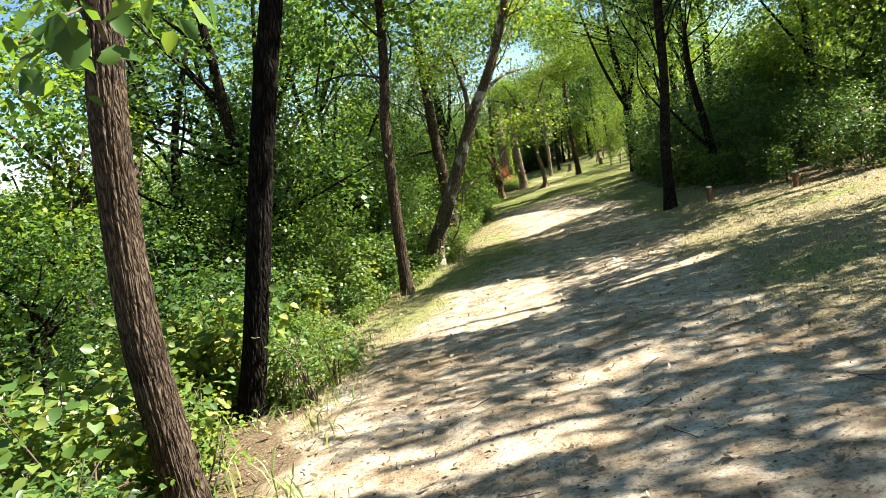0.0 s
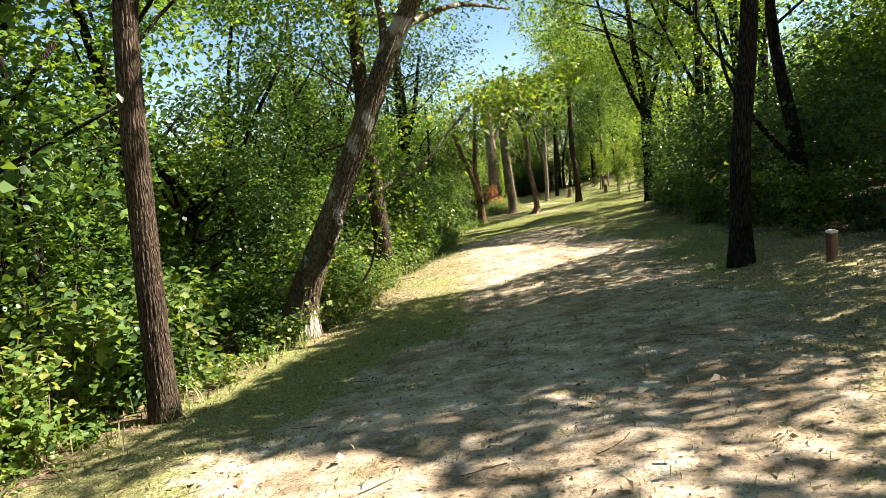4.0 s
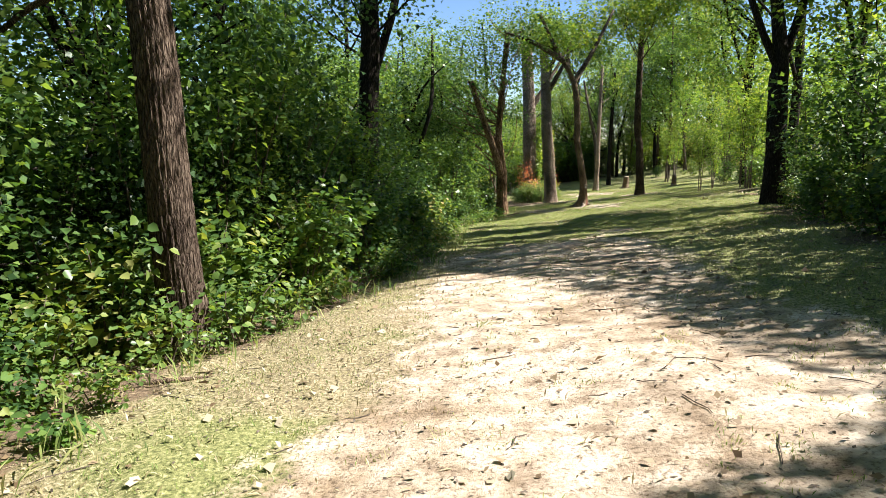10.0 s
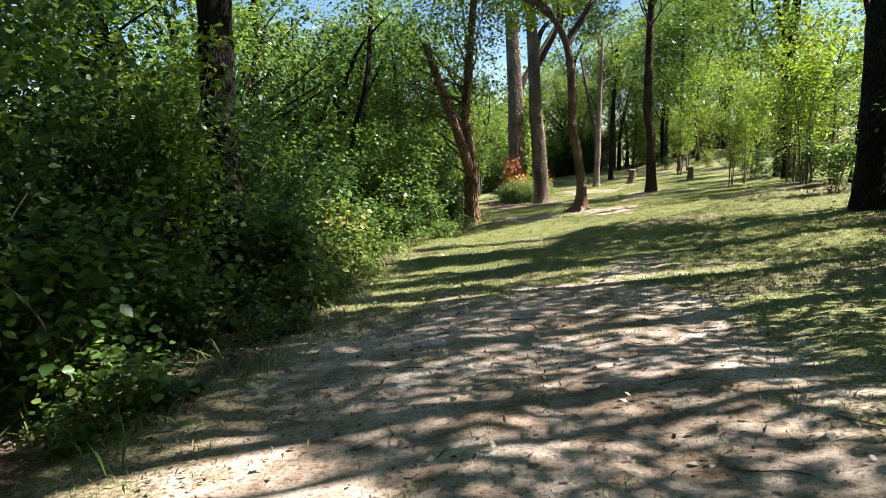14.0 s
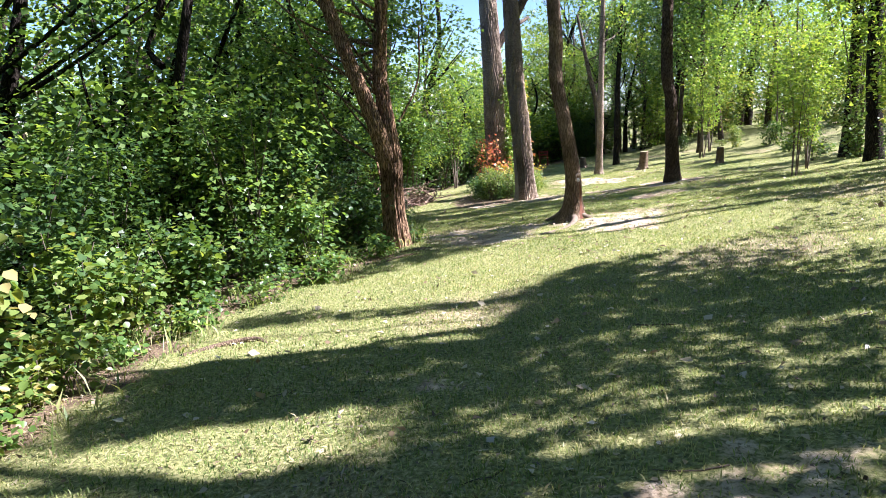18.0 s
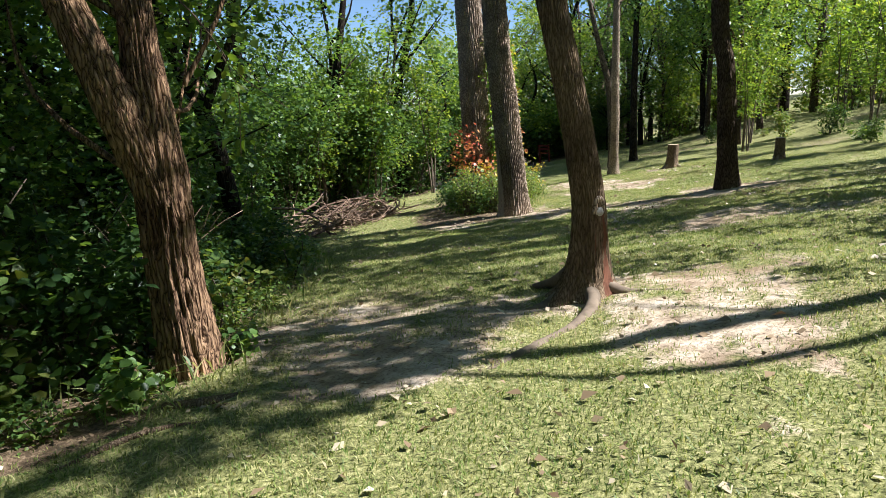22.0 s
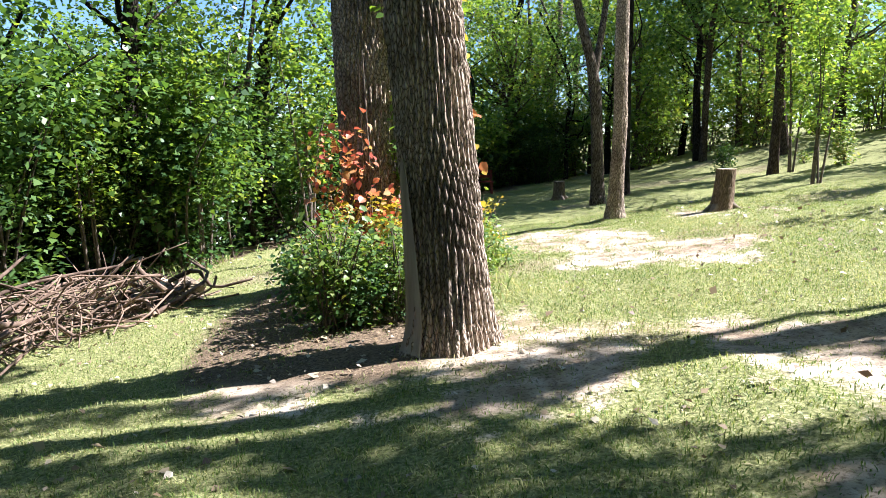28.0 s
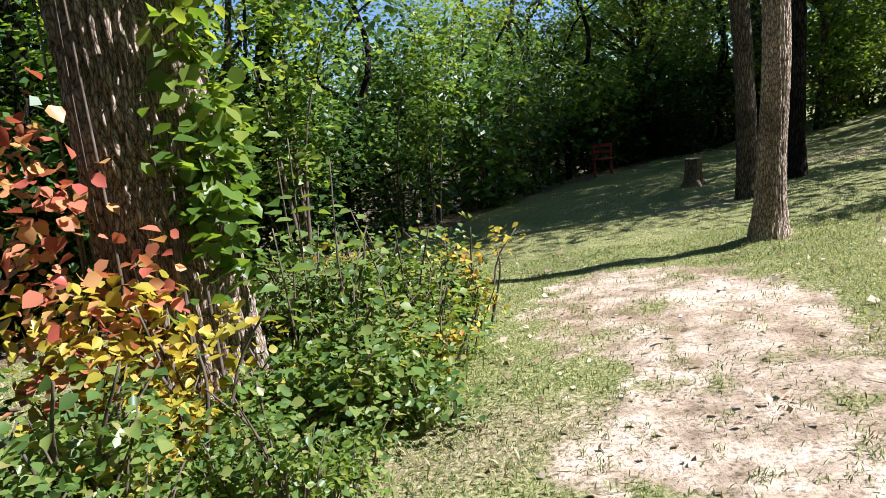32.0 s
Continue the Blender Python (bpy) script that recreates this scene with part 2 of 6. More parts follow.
# ---- lie of the land ----
# along the walk: y, x of the walked line, height of the ground there
LINE = np.array([(-30, -6, 4.0), (-6, -1.4, 1.12), (-0.6, 0.27, 0.44), (3.2, 1.33, -0.08), (6.2, 1.9, -0.4), (10, 2.39, -0.82), (14, 3.11, -1.1), (18.5, 3.56, -1.44),
                 (23, 4.36, -1.62), (27, 5.2, -1.78), (31, 5.82, -2.08), (35.5, 6.34, -2.31), (40, 6.3, -2.5), (44.5, 6.7, -2.86), (48, 7.94, -3.05), (52, 8.6, -3.17), (56, 9.3, -3.3), (70, 11.5, -3.55), (110, 18, -4.4)])
# the woodland's edge on the left: y, x
EDGE = np.array([(-30, -6.5), (-6, -2.6), (3, -1.0), (6, -1.05), (10.2, -1.4), (12.2, -0.9), (14.5, -0.2), (16.2, 0.3), (18.2, 0.75), (20.6, 1.0), (22.8, 1.15), (24.6, 2.0), (27, 2.6), (30, 2.8),
                 (34.5, 2.95), (36, 3.0), (37.5, 3.8), (39.6, 4.6), (40.5, 4.35), (43, 4.1), (45.8, 3.6), (47.1, 3.1), (49.4, 2.2), (51, 1.6), (53, 1.8), (55, 2.6), (58, 3.6), (62, 6.3), (66, 8.2), (69, 10.5), (80, 14), (110, 20)])
# the thicket's edge on the right: y, x
REDGE = np.array([(-30, 3), (-6, 6.5), (4, 8.8), (12.5, 9.2), (14, 8.1), (16, 7.6), (19, 7.7), (23, 7.9), (25, 8.1), (30, 9.4), (32.5, 10.0), (36, 11.4), (41.5, 12.4), (47, 14.3), (53, 16.2), (58, 17), (63, 15.5), (68, 14), (80, 19), (110, 24)])


def line_x(y):
    return np.interp(y, LINE[:, 0], LINE[:, 1])


def left_x(y):
    return np.interp(y, EDGE[:, 0], EDGE[:, 1])


def right_x(y):
    return np.interp(y, REDGE[:, 0], REDGE[:, 1])


def smooth(a, b, v):
    u = np.clip((v - a) / (b - a), 0, 1)
    return u * u * (3 - 2 * u)


def wave(x, y, seed, size):
    """A smooth random field of about +-1, from crossed sines."""
    rs = np.random.RandomState(seed)
    out = 0
    for k in range(7):
        a, f, p = rs.uniform(0, 6.28), rs.uniform(0.6, 1.8) * 6.28 / size, rs.uniform(0, 6.28)
        out = out + np.sin(f * (x * math.cos(a) + y * math.sin(a)) + p)
    return out / 3.2


def ground_z(x, y):
    x, y = np.asarray(x, float), np.asarray(y, float)
    z = np.interp(y, LINE[:, 0], LINE[:, 2])
    d = x - line_x(y)
    z = z + np.where(d > 0, 0.115 * np.minimum(d, 25), 0.10 * np.maximum(d, -7))
    out = left_x(y) - 1.2 - x                       # the bank towards the low ground on the left
    z = z - 0.9 * smooth(0, 5, out)
    bank = x - right_x(y)
    z = z + 0.5 * smooth(-0.5, 5, bank) * smooth(40, 55, y)
    far = np.hypot(x - 8, y - 30)
    z = z * (1 - smooth(90, 200, far)) - 3 * smooth(90, 200, far)
    z = z + 0.02 * wave(x, y, 3, 2.2) + 0.012 * wave(x, y, 4, 0.8)
    return z


def gz(x, y):
    return float(ground_z(x, y))


def poly_mask(x, y, pts, soft=0.3):
    """1 inside the polygon, falling to 0 over soft metres outside it."""
    x, y = np.asarray(x, float), np.asarray(y, float)
    inside = np.zeros(x.shape, bool)
    dist = np.full(x.shape, 1e9)
    n = len(pts)
    for i in range(n):
        (ax, ay), (bx, by) = pts[i], pts[(i + 1) % n]
        cond = (ay > y) != (by > y)
        with np.errstate(divide="ignore", invalid="ignore"):
            cx = (bx - ax) * (y - ay) / ((by - ay) if by != ay else 1e-9) + ax
        inside ^= cond & (x < cx)
        lx, ly = bx - ax, by - ay
        u = np.clip(((x - ax) * lx + (y - ay) * ly) / (lx * lx + ly * ly + 1e-9), 0, 1)
        dist = np.minimum(dist, np.hypot(x - ax - u * lx, y - ay - u * ly))
    return np.where(inside, 1.0, np.clip(1 - dist / soft, 0, 1))


TRACK = [(-4.5, -10), (1.4, -10), (1.5, 0), (2.4, 5), (3.5, 10), (4.6, 15), (5.3, 19), (5.5, 21.5), (5.3, 24.5), (5.6, 27.5), (4.9, 29.3), (3.7, 28.2), (3.4, 25.5), (3.4, 21.5), (2.6, 18), (1.7, 13), (0.6, 9.5), (-0.6, 6), (-0.8, 3)]
BARE = [
    [(7.2, 39.3), (7.9, 39.0), (8.5, 40.3), (8.4, 41.1), (7.3, 41.0)],
    [(8.4, 55.6), (9.7, 55.4), (9.9, 53.5), (9.65, 52.4), (9.75, 51.8), (9.95, 51.0), (9.1, 51.6), (8.75, 52.1), (8.6, 52.8), (8.45, 53.6)],
    [(4.5, 39.7), (4.6, 40.4), (6.2, 41.2), (6.9, 40.6), (6.4, 39.9), (6.3, 39.2), (5.4, 39.3)],
    [(5.6, 49.6), (5.5, 48.4), (6.5, 47.9), (7.7, 48.2), (7.9, 49.3), (7.0, 49.0)],
    [(8.2, 46.4), (8.3, 47.3), (9.1, 48.2), (9.3, 47.0)],
    [(9.9, 52.3), (10.5, 52.0), (10.3, 51.6), (9.8, 51.8)],
    [(6.6, 49.1), (7.3, 48.8), (7.8, 49.1), (7.6, 49.8), (6.7, 49.9)],
    [(10.4, 48.0), (11.6, 47.9), (11.7, 48.9), (10.5, 48.9)],
    [(11.2, 54.7), (12.3, 54.6), (12.4, 55.4), (11.3, 55.5)],
    [(5.9, 30.4), (7.2, 30.6), (7.2, 31.5), (6.3, 31.6)],
    [(4.2, 31.0), (6.0, 29.8), (6.4, 28.4), (4.0, 28.9)],
    [(5.6, 40.2), (6.9, 40.0), (6.8, 40.6), (5.7, 40.8)],
    [(8.6, 48.0), (9.4, 47.8), (9.5, 48.3), (8.8, 48.5)],
    [(9.0, 43.8), (10.8, 43.6), (10.5, 44.7), (9.2, 44.8)],
]


def sand_mask(x, y):
    w = 0.45 * wave(x, y, 11, 3.0) + 0.3 * wave(x, y, 12, 1.1)
    s = poly_mask(x, y, TRACK, 1.6)
    s = np.clip(s * 1.5 - 0.42 + (0.28 + 0.4 * smooth(8, 10, y) * smooth(18.5, 16, y)) * w, 0, 1)
    s = s * (1 - 0.8 * smooth(2.9, 2.0, x) * smooth(13.5, 15, y) * smooth(20.5, 18.5, y))
    # the worn strip thins out among the tufts
    for b in BARE:
        s = np.maximum(s, np.clip(poly_mask(x, y, b, 0.8) * 1.2 - 0.48 + 0.75 * w + 0.25 * wave(x, y, 13, 0.45), 0, 0.9))
    return s


def dry_mask(x, y):
    """Straw-coloured, worn turf beside the track."""
    near = smooth(38, 24, y)
    d = np.clip(near * (0.75 + 0.4 * wave(x, y, 21, 2.5)), 0, 1)
    d = d * (1 - 0.55 * smooth(8, 10, y) * smooth(19, 16, y) * smooth(2.8, 1.8, x - left_x(y)))
    d = d * (1 - 0.75 * smooth(4.9, 6.0, x) * smooth(16, 19, y))
    d = d * (1 - 0.6 * smooth(3.2, 2.2, x) * smooth(13, 15, y) * smooth(19.2, 18.2, y))
    spots = smooth(0.35, 1.0, wave(x, y, 22, 4.5)) * 0.6
    return np.clip(np.maximum(d, spots), 0, 1)


def litter_mask(x, y):
    l = smooth(0.25, -0.35, x - left_x(y) + 0.25 * wave(x, y, 31, 1.5)) * smooth(-30, -20, x - left_x(y))
    r = smooth(-0.4, 0.5, x - right_x(y) + 0.3 * wave(x, y, 32, 1.7)) * smooth(46, 38, y) * smooth(18, 11, x - right_x(y))
    mound = poly_mask(x, y, [(5.2, 49.3), (6.5, 48.8), (6.8, 49.6), (6.9, 51.3), (7.2, 53.4), (5.4, 53.8), (4.9, 51.5)], 0.5)
    return np.maximum(np.maximum(l, r), mound)


# ---- meshes ----
def mesh_from(name, verts, faces, mat, smooth_shade=True):
    """A mesh from arrays: faces all of one length."""
    verts, faces = np.asarray(verts, np.float32), np.asarray(faces, np.int32)
    me = bpy.data.meshes.new(name)
    me.vertices.add(len(verts))
    me.vertices.foreach_set("co", verts.ravel())
    n, k = faces.shape
    me.loops.add(n * k)
    me.loops.foreach_set("vertex_index", faces.ravel())
    me.polygons.add(n)
    me.polygons.foreach_set("loop_start", np.arange(0, n * k, k, dtype=np.int32))
    me.polygons.foreach_set("loop_total", np.full(n, k, np.int32))
    me.polygons.foreach_set("use_smooth", np.full(n, smooth_shade))
    me.update(calc_edges=True)
    for mm in mat if isinstance(mat, (list, tuple)) else [mat]:
        me.materials.append(mm)
    return me


def part(name, me, parent=None, label=""):
    ob = new(name, me)
    if parent is not None:
        ob.parent = parent
    if label:
        ob["label"] = label
    return ob


def thing(name, at, label, category, group="", kind=""):
    ob = new(name)
    ob.location = at
    ob.empty_display_size = 0.2
    return tagged(ob, label, category, group, kind)


def tube(points, radii, sides=10, cap=True, rough=0.0, rs=None):
    """A bent, tapered stem through the points, as (verts, quads)."""
    p, r = np.asarray(points, float), np.asarray(radii, float)
    t = np.gradient(p, axis=0)
    t /= np.linalg.norm(t, axis=1)[:, None] + 1e-9
    ref = np.array([1.0, 0, 0]) if abs(t[0][0]) < 0.8 else np.array([0, 1.0, 0])
    vs = []
    ang = np.arange(sides) * 2 * math.pi / sides
    for i in range(len(p)):
        u = np.cross(t[i], ref)
        u /= np.linalg.norm(u) + 1e-9
        v = np.cross(t[i], u)
        rad = r[i] * (1 + (rough * rs.uniform(-1, 1, sides) if rough else 0))
        vs.append(p[i] + np.outer(np.cos(ang) * rad, u) + np.outer(np.sin(ang) * rad, v))
    n = len(p)
    idx = np.arange(n * sides).reshape(n, sides)
    q = np.stack([idx[:-1], np.roll(idx, -1, 1)[:-1], np.roll(idx, -1, 1)[1:], idx[1:]], -1).reshape(-1, 4)
    verts = np.concatenate(vs)
    if cap:
        e1 = len(verts)
        verts = np.vstack([verts, p[-1] + t[-1] * r[-1] * 0.3])
        b = idx[-1]
        tip = [[b[i], b[(i + 1) % sides], e1, b[i - 1]] for i in range(0, sides, 2)]
        q = np.vstack([q, np.array(tip)])
    return verts, q


def join(pieces):
    vs, qs, o = [], [], 0
    for v, q in pieces:
        vs.append(v)
        qs.append(q + o)
        o += len(v)
    return np.concatenate(vs), np.concatenate(qs)


def curve_points(pts, n):
    """Smooth points through a few, by chord-length Catmull-Rom."""
    p = np.asarray(pts, float)
    if len(p) == 2:
        u = np.linspace(0, 1, n)[:, None]
        return p[0] * (1 - u) + p[1] * u
    q = np.vstack([2 * p[0] - p[1], p, 2 * p[-1] - p[-2]])
    out = []
    for s in np.linspace(0, len(p) - 1 - 1e-6, n):
        i, u = int(s), s - int(s)
        a, b, c, d = q[i], q[i + 1], q[i + 2], q[i + 3]
        out.append(0.5 * (2 * b + (c - a) * u + (2 * a - 5 * b + 4 * c - d) * u * u + (3 * b - a - 3 * c + d) * u ** 3))
    return np.array(out)


def unit(v):
    return v / (np.linalg.norm(v, axis=-1, keepdims=True) + 1e-9)


def leaves(centres, length, rs, droop=0.35, width=0.42, along=None, spread=1.0, fine=False):
    """Pointed, folded leaves, one island each, as (verts, quads)."""
    n = len(centres)
    d = rs.normal(0, 1, (n, 3)) * spread
    if along is not None:
        d = d + along * 1.2
    d[:, 2] = d[:, 2] * 0.45 - droop
    d = unit(d)
    up = np.tile([0, 0, 1.0], (n, 1)) + rs.normal(0, 0.45, (n, 3))
    s = unit(np.cross(d, up))
    nn = np.cross(s, d)
    L = (length * rs.uniform(0.6, 1.3, n))[:, None]
    w = width * rs.uniform(0.8, 1.2, n)[:, None]
    fold = rs.uniform(0.02, 0.16, n)[:, None]
    c = centres
    if fine:
        p1, p2 = c + d * L * 0.28, c + d * L * 0.62
        tip = c + d * L - nn * L * 0.1
        up1, up2 = nn * L * fold, nn * L * fold * 0.8
        v = np.stack([c, p1 + s * L * w * 0.85 + up1, p2 + s * L * w * 0.8 + up2, tip, p2 - s * L * w * 0.8 + up2, p1 - s * L * w * 0.85 + up1], 1).reshape(-1, 3)
        o = np.arange(n)[:, None] * 6
        return v, np.concatenate([o + [0, 1, 2, 3], o + [0, 3, 4, 5]], 1).reshape(-1, 4)
    mid = c + d * L * 0.37
    v = np.stack([c, mid + s * L * w + nn * L * fold, c + d * L - nn * L * 0.08, mid - s * L * w + nn * L * fold], 1).reshape(-1, 3)
    return v, np.arange(4 * n).reshape(n, 4)


LIT = [  # open to the sun on the ground
    [(3.6, 39.2), (4.8, 39.2), (4.8, 39.75), (3.7, 40.0)],
    [(0.3, 19.6), (0.1, 21.2), (1.5, 23.2), (2.6, 26.0), (3.3, 26.6), (4.2, 25.4), (4.4, 24.4), (5.0, 23.6), (5.0, 22.3), (5.5, 20.2), (4.0, 19.5), (3.1, 18.8), (1.0, 18.4)],
    [(-0.8, 8.2), (0.8, 7.3), (1.9, 7.5), (2.0, 10.8), (0.3, 11.9), (-0.5, 10)],
    [(2.3, 7.7), (4.0, 8.0), (4.0, 8.6), (2.5, 8.3)],
    [(1.0, 4.0), (2.0, 4.2), (2.0, 4.7), (1.1, 4.5)],
    [(-0.8, 3.2), (1.1, 2.9), (1.1, 3.5), (-0.5, 3.8)],
    [(-2.2, 5.6), (-0.8, 6.6), (-1.6, 9.6), (-4.0, 9.0), (-5.5, 6.5)],
    [(6.0, 9.4), (7.6, 9.6), (7.4, 10.6), (5.8, 10.2)],
    [(6.6, 12.0), (8.6, 12.2), (8.4, 13.0), (6.4, 12.8)],
    [(2.8, 36.2), (4.4, 37.6), (5.6, 38.3), (5.95, 39.0), (6.6, 40.0), (7.2, 40.7), (8.8, 41.1), (9.9, 40.1), (9.3, 38.0), (7.8, 36.5), (7.1, 36.6), (6.3, 36.4), (5.8, 35.5), (4.2, 35.7)],
    [(3.2, 34.4), (5.6, 34.2), (5.9, 35.3), (4.6, 35.3), (3.1, 35.6)],
    [(8.2, 50.6), (8.6, 48.4), (12.4, 48.2), (14.0, 53.0)],
    [(7.3, 50.3), (7.7, 49.0), (8.9, 48.7), (10.4, 49.0), (13.8, 53.0), (15.5, 59.0), (11.5, 57.6), (8.0, 56.4), (6.0, 53.8), (5.0, 51.0)],
    [(2.6, 50.4), (4.4, 51.8), (4.2, 54.6), (2.0, 54.4), (1.4, 51.6)],
    [(2.8, 32.0), (5.2, 32.4), (5.0, 33.1), (2.8, 32.8)],
    [(2.6, 30.0), (8.5, 30.3), (8.5, 30.7), (2.6, 30.4)],
    [(3.0, 31.1), (6.0, 31.2), (6.0, 31.6), (3.0, 31.5)],
    [(3.0, 34.2), (5.0, 34.3), (5.0, 34.9), (3.0, 34.7)],
    [(6.4, 42.3), (9.0, 42.5), (9.0, 42.9), (6.4, 42.7)],
    [(6.6, 43.3), (8.0, 43.4), (8.0, 43.8), (6.6, 43.6)],
    [(4.0, 47.8), (6.5, 48.0), (6.5, 48.5), (4.0, 48.3)],
    [(4.6, 44.0), (7.4, 44.4), (7.2, 44.9), (4.4, 44.6)],
    [(4.6, 46.4), (6.4, 46.8), (6.2, 47.3), (4.4, 47.0)],
    [(-3.4, 3.8), (-1.0, 4.4), (-1.2, 9.6), (-0.8, 12.6), (-0.3, 14.6), (-2.4, 13), (-3.0, 8)],
    [(0.6, 32.4), (3.2, 32.2), (3.3, 35.4), (0.5, 35.2)],
    [(3.4, 48.9), (7.6, 48.6), (7.7, 50.4), (3.4, 50.4)],
    [(2.6, 50.4), (7.6, 50.2), (8.0, 54.3), (2.6, 54.3)],
    [(0.5, 35.2), (3.2, 35.4), (4.2, 38.6), (1.5, 39.2)],
    [(-2.6, 1.2), (-0.2, 1.2), (-0.4, 3.2), (-1.2, 5.0), (-2.8, 5.0)],
    [(0.5, 19.2), (1.2, 19.5), (1.6, 24.5), (2.4, 28), (2.0, 28), (1.0, 24)],
    [(7.4, 47.6), (8.4, 46.9), (9.3, 47.3), (9.2, 48.0), (8.0, 48.3)],
    [(-6, 50.5), (3.4, 50.5), (5.5, 60), (-6, 62)],
    [(-1.2, 12.2), (0.2, 13.5), (1.0, 16.6), (-0.4, 16.8)],
]


def sunlit(c):
    """Which places stand between the sun and a spot of ground that is open to it."""
    h = c[:, 2] - ground_z(c[:, 0] - 7, c[:, 1] - 0.3)
    k = np.maximum(h, 0) / SUN_DIR.z
    gx, gy = c[:, 0] - k * SUN_DIR.x, c[:, 1] - k * SUN_DIR.y
    m = np.zeros(len(c), bool)
    for b in LIT:
        m |= poly_mask(gx, gy, b, 0.01) > 0.5
    return m


def crown(blobs, clusters, per, size, rs, spread=0.3, open_sky=True, droop=0.35, width=0.42, shell=0.5):
    """Leaf sprays in and near the hull of rounded masses. blobs: centre, radii."""
    vol = np.array([b[1][0] * b[1][1] * b[1][2] for b in blobs]) ** 0.67
    pick = rs.choice(len(blobs), clusters, p=vol / vol.sum())
    d = unit(rs.normal(0, 1, (clusters, 3)))
    rad = rs.uniform(0, 1, clusters) ** shell
    cen = np.array([b[0] for b in blobs])[pick] + d * rad[:, None] * np.array([b[1] for b in blobs])[pick]
    out = unit(d + np.array([0, 0, -0.15]))
    c = np.repeat(cen, per, 0) + rs.normal(0, 1, (clusters * per, 3)) * spread * np.array([1, 1, 0.55])
    a = np.repeat(out, per, 0)
    if open_sky:
        keep = ~sunlit(c)
        c, a = c[keep], a[keep]
    return leaves(c, size, rs, droop, width, a), cen


def furrowed(points, radii, sides, rings, depth, ridges, seed, flare=1.35, lobes=0.0, flare_h=0.3, slope=9.0, curl=0.0):
    """A trunk whose bark ridges braid upwards, as (verts, quads)."""
    r_ = np.random.RandomState(seed)
    pts = curve_points(points, rings)
    u = np.linspace(0, 1, rings)
    rad = np.interp(u, np.linspace(0, 1, len(radii)), radii)
    z = pts[:, 2] - pts[0, 2]
    fl = 1 + (flare - 1) * np.exp(-z / flare_h)
    ang = np.arange(sides) * 2 * math.pi / sides
    A, Z = np.meshgrid(ang, z)
    wob = 0
    for k in range(6):
        wob = wob + r_.uniform(0.3, 0.9) * np.sin(r_.randint(1, 5) * A + r_.uniform(1.2, 5.5) * Z + r_.uniform(0, 6.28))
    wob = wob + curl * (np.sin(23 * Z + 2 * A) + np.sin(37 * Z - 3 * A + 1.0) * 0.6)
    fine = 0
    for k in range(8):
        fine = fine + np.sin(r_.randint(10, 40) * A + r_.uniform(6, 38) * Z * r_.choice([-1, 1]) + r_.uniform(0, 6.28))
    b1 = np.abs(np.sin(ridges / 2 * A + 1.1 * wob + slope * Z))
    b2 = np.abs(np.sin(ridges / 2 * A - 0.8 * wob - 1.1 * slope * Z + 1.0))
    bark = 1.0 - (1.0 - np.minimum(b1, b2)) ** 2.2 + 0.05 * fine
    lob = lobes * np.exp(-Z / 0.35) * (0.5 + 0.5 * np.cos(5 * A + 0.7))
    R = rad[:, None] * fl[:, None] * (1 + lob) + depth * (bark - 0.6)
    v = np.stack([pts[:, 0][:, None] + np.cos(A) * R, pts[:, 1][:, None] + np.sin(A) * R, np.repeat(pts[:, 2][:, None], sides, 1)], -1).reshape(-1, 3)
    idx = np.arange(rings * sides).reshape(rings, sides)
    q = np.stack([idx[:-1], np.roll(idx, -1, 1)[:-1], np.roll(idx, -1, 1)[1:], idx[1:]], -1).reshape(-1, 4)
    return v, q


